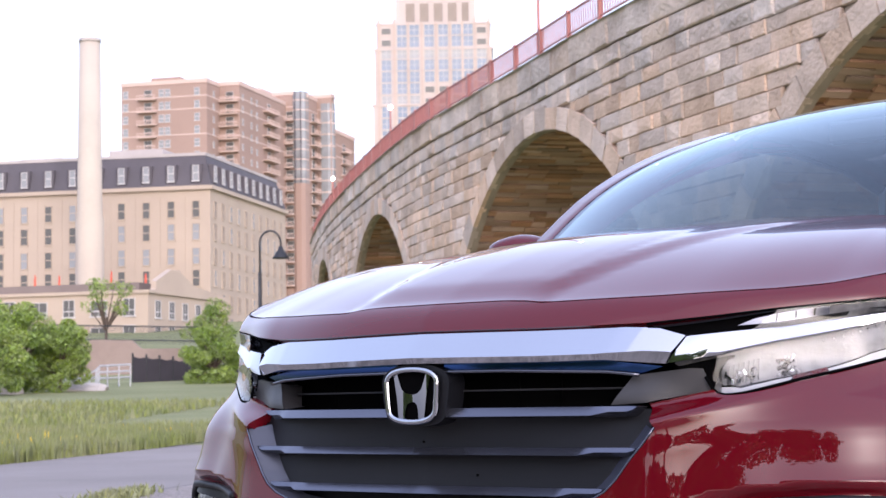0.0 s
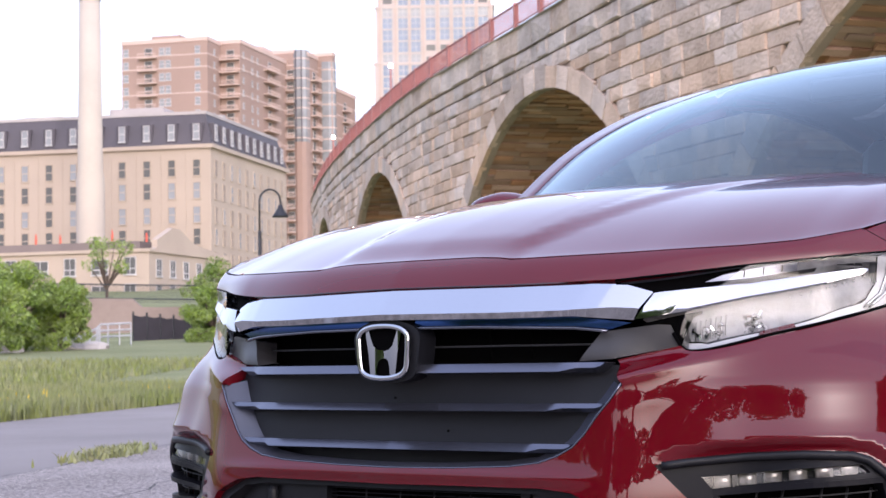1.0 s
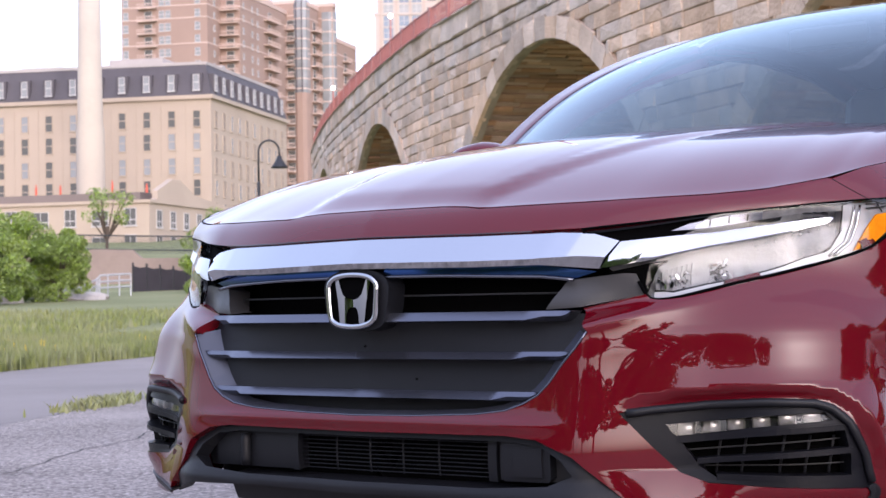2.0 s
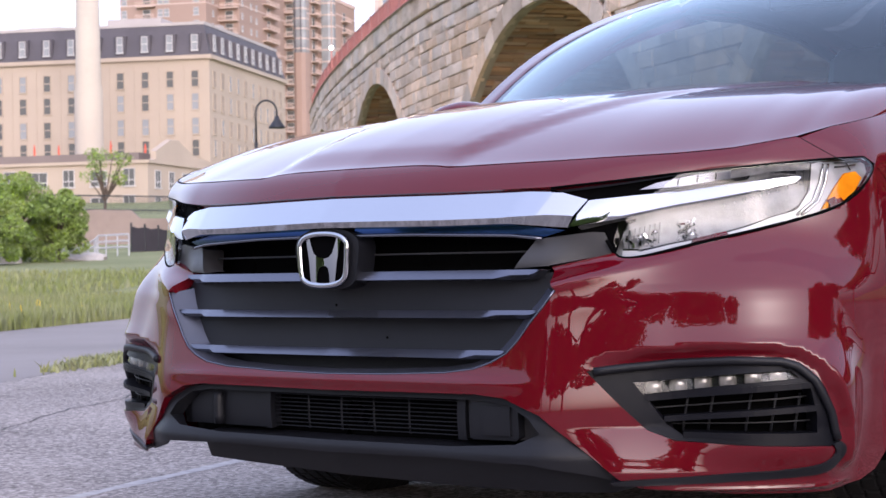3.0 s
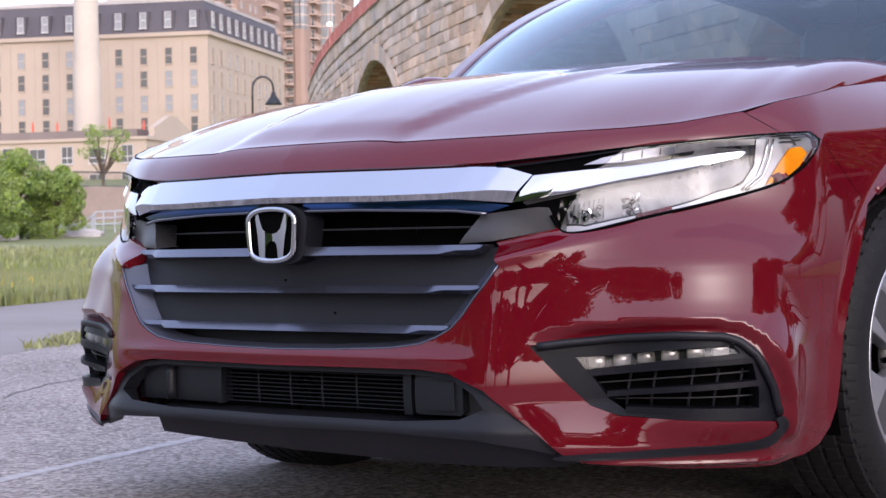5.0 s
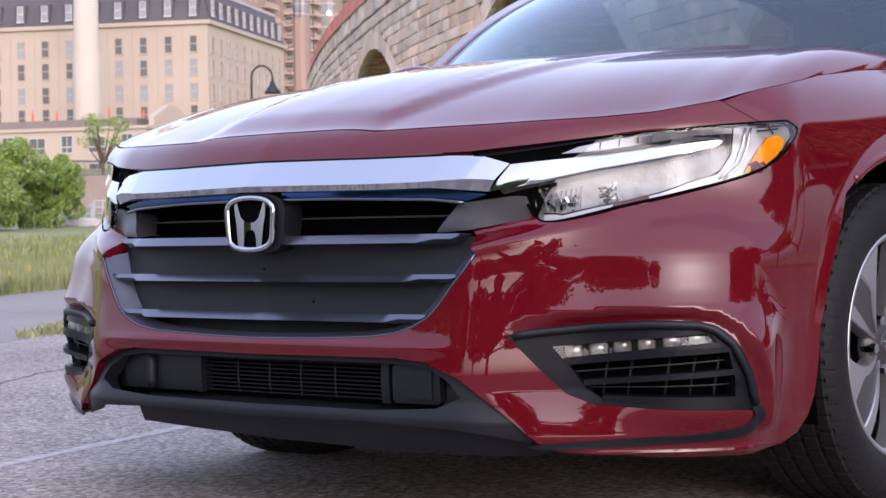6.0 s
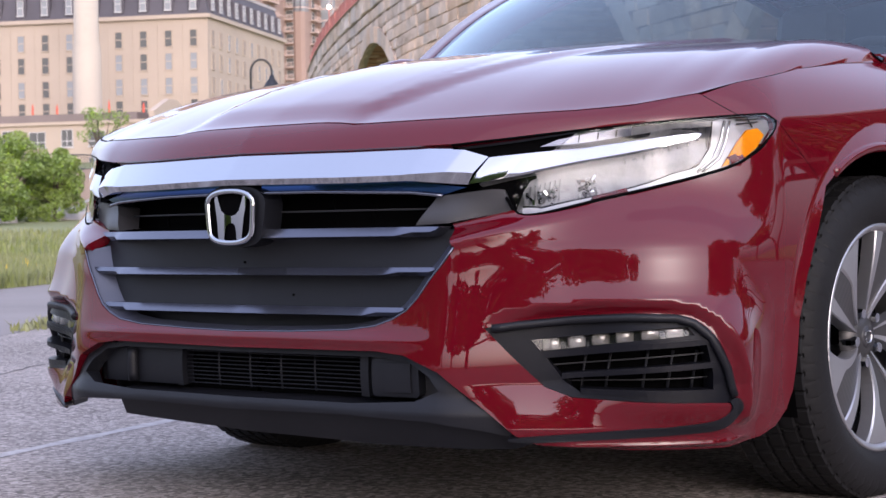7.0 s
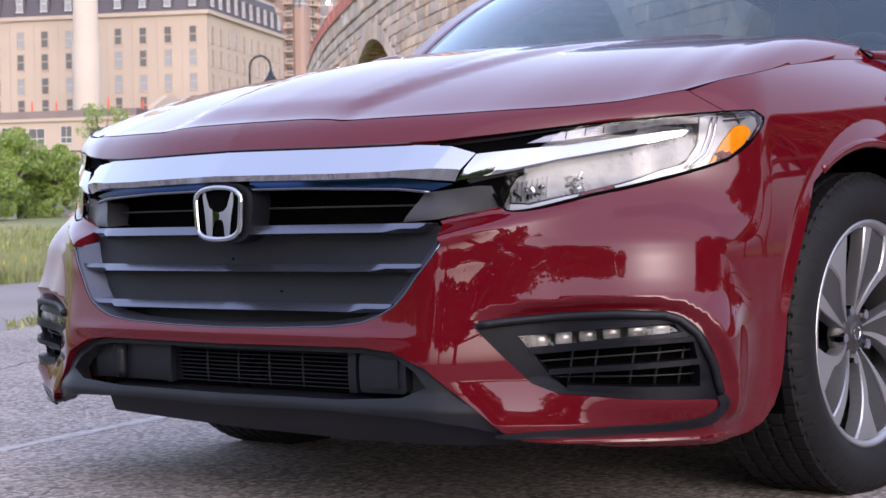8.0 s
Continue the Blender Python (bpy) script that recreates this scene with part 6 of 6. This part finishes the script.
# fog lamps
LED_SLOT = [(0.639, 0.355), (0.883, 0.375), (0.894, 0.361), (0.656, 0.335)]
for side in (1, -1):
    fog = skin("fog_bezel", flip(FOG, side), [flip(LED_SLOT, side), flip([(0.664, 0.326), (0.712, 0.330), (0.912, 0.346), (0.924, 0.300), (0.927, 0.262), (0.722, 0.263), (0.694, 0.283)], side)], 0.01, lambda u, z: sculpt(0)(u, z) - shell_normal(u, z) * (0.004 + 0.0 * np.asarray(u))[..., None], 0.035, bezel_mat, car, "grey plastic fog lamp surround")
    # added black sheet, painted as the darkness behind the fog lamp fins
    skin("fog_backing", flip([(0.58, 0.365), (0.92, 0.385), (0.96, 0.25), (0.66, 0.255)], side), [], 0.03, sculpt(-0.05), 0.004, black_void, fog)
    bar_on("bezel_ridge", sculpt(0.002), flip([(0.578, 0.374), (0.62, 0.380), (0.704, 0.388), (0.795, 0.391), (0.868, 0.389), (0.892, 0.381), (0.917, 0.358), (0.946, 0.305), (0.962, 0.258)], side), 0.0075, dark_plastic, fog, 10)
    skin("led_strip", flip(LED_SLOT, side), [], 0.01, sculpt(-0.030), 0.004, dark_plastic, fog)
    for k in range(6):
        u0, z0 = 0.672 + 0.039 * k, 0.3475 + 0.0038 * k
        p, n = sculpt(-0.022)(np.array([side * u0]), np.array([z0]))[0], shell_normal(side * u0, z0)
        bm = bmesh.new()
        add_box(bm, (-0.0155, -0.0115, -0.006), (0.0155, 0.0115, 0.006), Matrix.Translation(p) @ Vector(n).to_track_quat("Z", "Y").to_matrix().to_4x4(), 0.003)
        part("led", bm, led_mat, fog, "small bright lamp cell", True)
    c = skin("led_cover", flip(LED_SLOT, side), [], 0.02, sculpt(-0.010), 0.003, clear, fog)
    c.visible_shadow = False
    for a, b in (((0.658, 0.3275), (0.918, 0.350)), ((0.690, 0.292), (0.926, 0.312)), ((0.72, 0.266), (0.928, 0.266))):
        bm = bmesh.new()
        fn = sculpt(-0.008)
        for k in range(12):
            pts = [np.array([side * (a[0] + (b[0] - a[0]) * f)]) for f in (k / 12, (k + 1) / 12)]
            zz = [np.array([a[1] + (b[1] - a[1]) * f]) for f in (k / 12, (k + 1) / 12)]
            ring = []
            for q, w in zip(pts, zz):
                p0, n0 = fn(q, w)[0], shell_normal(q, w)[0]
                ring.append([Vector(p0 + n0 * 0.006 + np.array((0, 0, d))) for d in (0.005, -0.005)] + [Vector(p0 - n0 * 0.03 + np.array((0, 0, d))) for d in (-0.004, 0.004)])
            va, vb = [bm.verts.new(p) for p in ring[0]], [bm.verts.new(p) for p in ring[1]]
            for i in range(4):
                bm.faces.new((va[i], va[(i + 1) % 4], vb[(i + 1) % 4], vb[i]))
        bmesh.ops.remove_doubles(bm, verts=bm.verts, dist=1e-5)
        bmesh.ops.recalc_face_normals(bm, faces=bm.faces)
        part("fin", bm, bezel_mat, fog)
    for a, b in (((0.66, 0.309), (0.92, 0.330)), ((0.69, 0.281), (0.926, 0.289))):
        bar_on("thin_fin", sculpt(-0.028), flip([a, b], side), 0.0014, mid_plastic, fog)
    for u0 in (0.72, 0.76, 0.82, 0.86, 0.90):
        bar_on("upright", sculpt(-0.034), flip([(u0, 0.265), (u0 + 0.008, 0.335)], side), 0.0025, dark_plastic, fog)
    TRIM = [(0.950, 0.252), (0.972, 0.256), (0.983, 0.238), (0.978, 0.220), (0.962, 0.207), (0.935, 0.2005), (0.90, 0.198), (0.704, 0.189), (0.598, 0.187), (0.600, 0.195), (0.704, 0.200), (0.890, 0.211), (0.938, 0.217), (0.957, 0.227), (0.962, 0.238)]
    skin("bumper_strip", flip(rounded(TRIM, 2), side), [], 0.006, sculpt(0.004), 0.02, dark_plastic, car, "dark plastic strip round the bumper corner")

# lower intake and spoiler
INTAKE = [(0, 0.322), (0.35, 0.323), (0.415, 0.316), (0.465, 0.290), (0.49, 0.264), (0.44, 0.246), (0.30, 0.239), (0, 0.238)]


def lip_form(u, z):
    u, z = np.asarray(u, float), np.asarray(z, float)
    d = 0.020 * (1 - ease(z, 0.222, 0.262)) - 0.012 * ease(z, 0.25, 0.32)
    return shell(u, z) + shell_normal(u, z) * (d - 0.008)[..., None]


LOWER = CHIN + [(0.655, 0.182), (0.637, 0.182), (0.56, 0.200), (0.474, 0.215), (0.279, 0.220), (0, 0.217)]
skin("lower_fascia", both(LOWER), [both(INTAKE)], 0.01, lip_form, 0.03, dark_plastic, car, "dark plastic lower bumper with air intake")
skin("air_dam", [(-0.385, 0.226), (0.50, 0.226), (0.60, 0.200), (0.66, 0.170), (0.60, 0.150), (0.30, 0.148), (0, 0.154), (-0.20, 0.163), (-0.380, 0.172)], [], 0.03, plain(-0.022), 0.05, dark_plastic, car)
# added black sheet for the shaded depth of the intake
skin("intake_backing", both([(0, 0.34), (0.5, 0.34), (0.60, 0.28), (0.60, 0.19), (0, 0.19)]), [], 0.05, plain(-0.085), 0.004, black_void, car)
for k in range(9):
    z0 = 0.246 + 0.0092 * k
    bar_on("radiator_fin", plain(-0.05), [(-0.19, z0), (0.278, z0)], 0.0012, dark_plastic, car)
for u0 in (-0.10, -0.01, 0.075, 0.16):
    bar_on("radiator_upright", plain(-0.052), [(u0, 0.242), (u0, 0.322)], 0.0018, dark_plastic, car)
for lo, hi, bx0, bx1 in ((0.285, 0.305, 0, 0), (-0.21, -0.195, 0, 0)):
    skin("intake_frame", [(lo, 0.24), (hi, 0.24), (hi, 0.324), (lo, 0.324)], [], 0.01, plain(-0.04), 0.03, dark_plastic, car)
skin("sensor_cover", [(0.330, 0.246), (0.428, 0.246), (0.434, 0.252), (0.434, 0.314), (0.428, 0.320), (0.330, 0.320), (0.324, 0.314), (0.324, 0.252)], [], 0.01, plain(-0.028), 0.05, dark_plastic, car, "square dark sensor cover")
skin("sensor_plate", [(0.355, 0.256), (0.418, 0.256), (0.418, 0.312), (0.355, 0.312)], [], 0.01, plain(-0.024), 0.006, dark_plastic, car)
skin("sensor_frame", [(0.305, 0.242), (0.47, 0.242), (0.47, 0.325), (0.305, 0.325)], [], 0.02, plain(-0.05), 0.02, mid_plastic, car)
skin("intake_blank", [(-0.45, 0.242), (-0.21, 0.242), (-0.21, 0.325), (-0.45, 0.325)], [], 0.02, plain(-0.042), 0.03, dark_plastic, car)
for side in (1, -1):
    skin("intake_end", flip([(0.44, 0.236), (0.54, 0.236), (0.54, 0.33), (0.44, 0.33)], side), [], 0.02, plain(-0.055), 0.01, dark_plastic, car)
bar_on("intake_rib", plain(-0.036), [(-0.345, 0.246), (-0.345, 0.318)], 0.012, dark_plastic, car, 8)
for u0, z0 in ((-0.016, 0.491), (0.115, 0.433)):
    p = plain(-0.029)(np.array([u0]), np.array([z0]))[0]
    bm = bmesh.new()
    bmesh.ops.create_uvsphere(bm, u_segments=8, v_segments=6, radius=0.0025, matrix=Matrix.Translation(p))
    part("drain_hole", bm, black_void, car)

# wheels
def lathe(profile, n, fn=None):
    """revolve (x, r) round the x axis; fn may change r by (index, angle step)"""
    v, f = [], []
    m = len(profile)
    for k in range(n):
        a = 2 * math.pi * k / n
        for i, (x, r) in enumerate(profile):
            q = fn(i, k, r) if fn else r
            v.append((x, q * math.cos(a), q * math.sin(a)))
    for k in range(n):
        for i in range(m - 1):
            f.append((k * m + i, k * m + i + 1, ((k + 1) % n) * m + i + 1, ((k + 1) % n) * m + i))
    return v, f


def build_wheel():
    w = new("wheel")
    w.parent = car
    half = 0.1075
    prof = [(-0.09, 0.225), (-0.104, 0.25), (-half, 0.275), (-0.103, 0.302), (-0.090, 0.3165)]
    tread = []
    for i in range(5):
        x0, x1 = -0.088 + i * 0.0365, -0.088 + i * 0.0365 + 0.0285
        tread += [(x0, 0.3185), (x0 + 0.002, 0.3235), (x1 - 0.002, 0.3235), (x1, 0.3185)]
    prof += tread + [(0.090, 0.3165), (0.103, 0.302), (half, 0.275), (0.1065, 0.262), (0.104, 0.25), (0.098, 0.238), (0.09, 0.225)]
    n0 = 5
    n1 = n0 + len(tread)

    def groove(i, k, r):
        if i in (n0 - 1, n1):
            return r - (0.004 if (k % 8) == 0 else 0)
        if n0 <= i < n1:
            blk = (i - n0) // 4
            return r - (0.0055 if (k + blk * 3) % 8 == 0 else 0)
        return r
    v, f = lathe(prof, 464, groove)
    ty = mesh_object("tyre", v, f, rubber, w)
    mod = ty.data
    mod.shade_smooth()
    mod.set_sharp_from_angle(angle=radians(35))
    v, f = lathe([(0.080, 0.226), (0.093, 0.2285), (0.094, 0.222), (0.086, 0.213), (0.06, 0.208), (-0.08, 0.206), (-0.08, 0.224)], 96)
    mesh_object("rim", v, f, alloy, w, True)
    # flat black disc added as the shade behind the spokes
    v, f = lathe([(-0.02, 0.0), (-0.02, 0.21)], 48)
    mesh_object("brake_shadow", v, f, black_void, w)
    v, f = lathe([(-0.005, 0.06), (0.0, 0.07), (0.0, 0.145), (-0.008, 0.147)], 48)
    mesh_object("brake_disc", v, f, alloy_dark, w, True)
    v, f = lathe([(0.061, 0.0), (0.061, 0.028), (0.058, 0.033), (0.052, 0.058), (0.03, 0.062)], 40)
    mesh_object("hub", v, f, alloy_dark, w, True)
    v, f = lathe([(0.0635, 0.0), (0.0635, 0.022), (0.060, 0.024)], 32)
    mesh_object("hub_cap", v, f, mid_plastic, w, True)
    bm = bmesh.new()
    tube(bm, [(0.064, y, z) for y, z in rounded([(-0.012, -0.012), (0.012, -0.012), (0.014, 0.012), (-0.014, 0.012)], 2)], 0.0018, 6, True)
    part("hub_mark", bm, chrome, w)

    def blade(name, a0, twist, lo, hi, mat, lift, thick=0.03):
        """a plate from hub to rim between the angles lo(t) and hi(t)"""
        bm = bmesh.new()
        rows = []
        for i in range(13):
            t = i / 12
            r = 0.036 + (0.2165 - 0.036) * t
            x = 0.056 + 0.030 * math.sin(t * math.pi / 2) + lift
            mid = a0 + twist * t ** 1.3
            pts = []
            for q, dx in ((lo(t), -0.003), (lo(t) * 0.93 + hi(t) * 0.07, 0.0), (lo(t) * 0.07 + hi(t) * 0.93, 0.0), (hi(t), -0.003), (hi(t), -thick), (lo(t), -thick)):
                g = mid + radians(q)
                pts.append(bm.verts.new((x + dx, r * math.cos(g), r * math.sin(g))))
            rows.append(pts)
        for p, q in zip(rows, rows[1:]):
            for i in range(6):
                bm.faces.new((p[i], p[(i + 1) % 6], q[(i + 1) % 6], q[i]))
        bm.faces.new(rows[-1])
        bm.faces.new(rows[0][::-1])
        bmesh.ops.recalc_face_normals(bm, faces=bm.faces)
        part(name, bm, mat, w)
    for k in range(5):
        a = radians(80 + 72 * k)
        tw = radians(-14)
        blade("blade", a, tw, lambda t: -13 - 12 * t, lambda t: 13 + 9 * t, alloy_dark, -0.004)
        blade("machined_edge", a, tw, lambda t: -15 - 13 * t, lambda t: -6 - 11 * t + 45 * max(0, t - 0.6), alloy, 0.0)
        blade("machined_edge", a, tw, lambda t: 9 + 7 * t, lambda t: 14 + 11 * t, alloy, 0.0)
        b = a + radians(36)
        bm = bmesh.new()
        tube(bm, [(0.03, 0.052 * math.cos(b), 0.052 * math.sin(b)), (0.066, 0.052 * math.cos(b), 0.052 * math.sin(b))], 0.0105, 6)
        part("wheel_nut", bm, chrome, w)
    return w


wheel = build_wheel()
wheel.matrix_local = pose(0.775, 0.955, 0.319)
copy_wheels = []
for x, y, rz in ((-0.775, 0.955, 180), (0.78, 3.655, 0), (-0.78, 3.655, 180)):
    copy_thing(wheel, pose(x, y, 0.319, 0, 0, rz))
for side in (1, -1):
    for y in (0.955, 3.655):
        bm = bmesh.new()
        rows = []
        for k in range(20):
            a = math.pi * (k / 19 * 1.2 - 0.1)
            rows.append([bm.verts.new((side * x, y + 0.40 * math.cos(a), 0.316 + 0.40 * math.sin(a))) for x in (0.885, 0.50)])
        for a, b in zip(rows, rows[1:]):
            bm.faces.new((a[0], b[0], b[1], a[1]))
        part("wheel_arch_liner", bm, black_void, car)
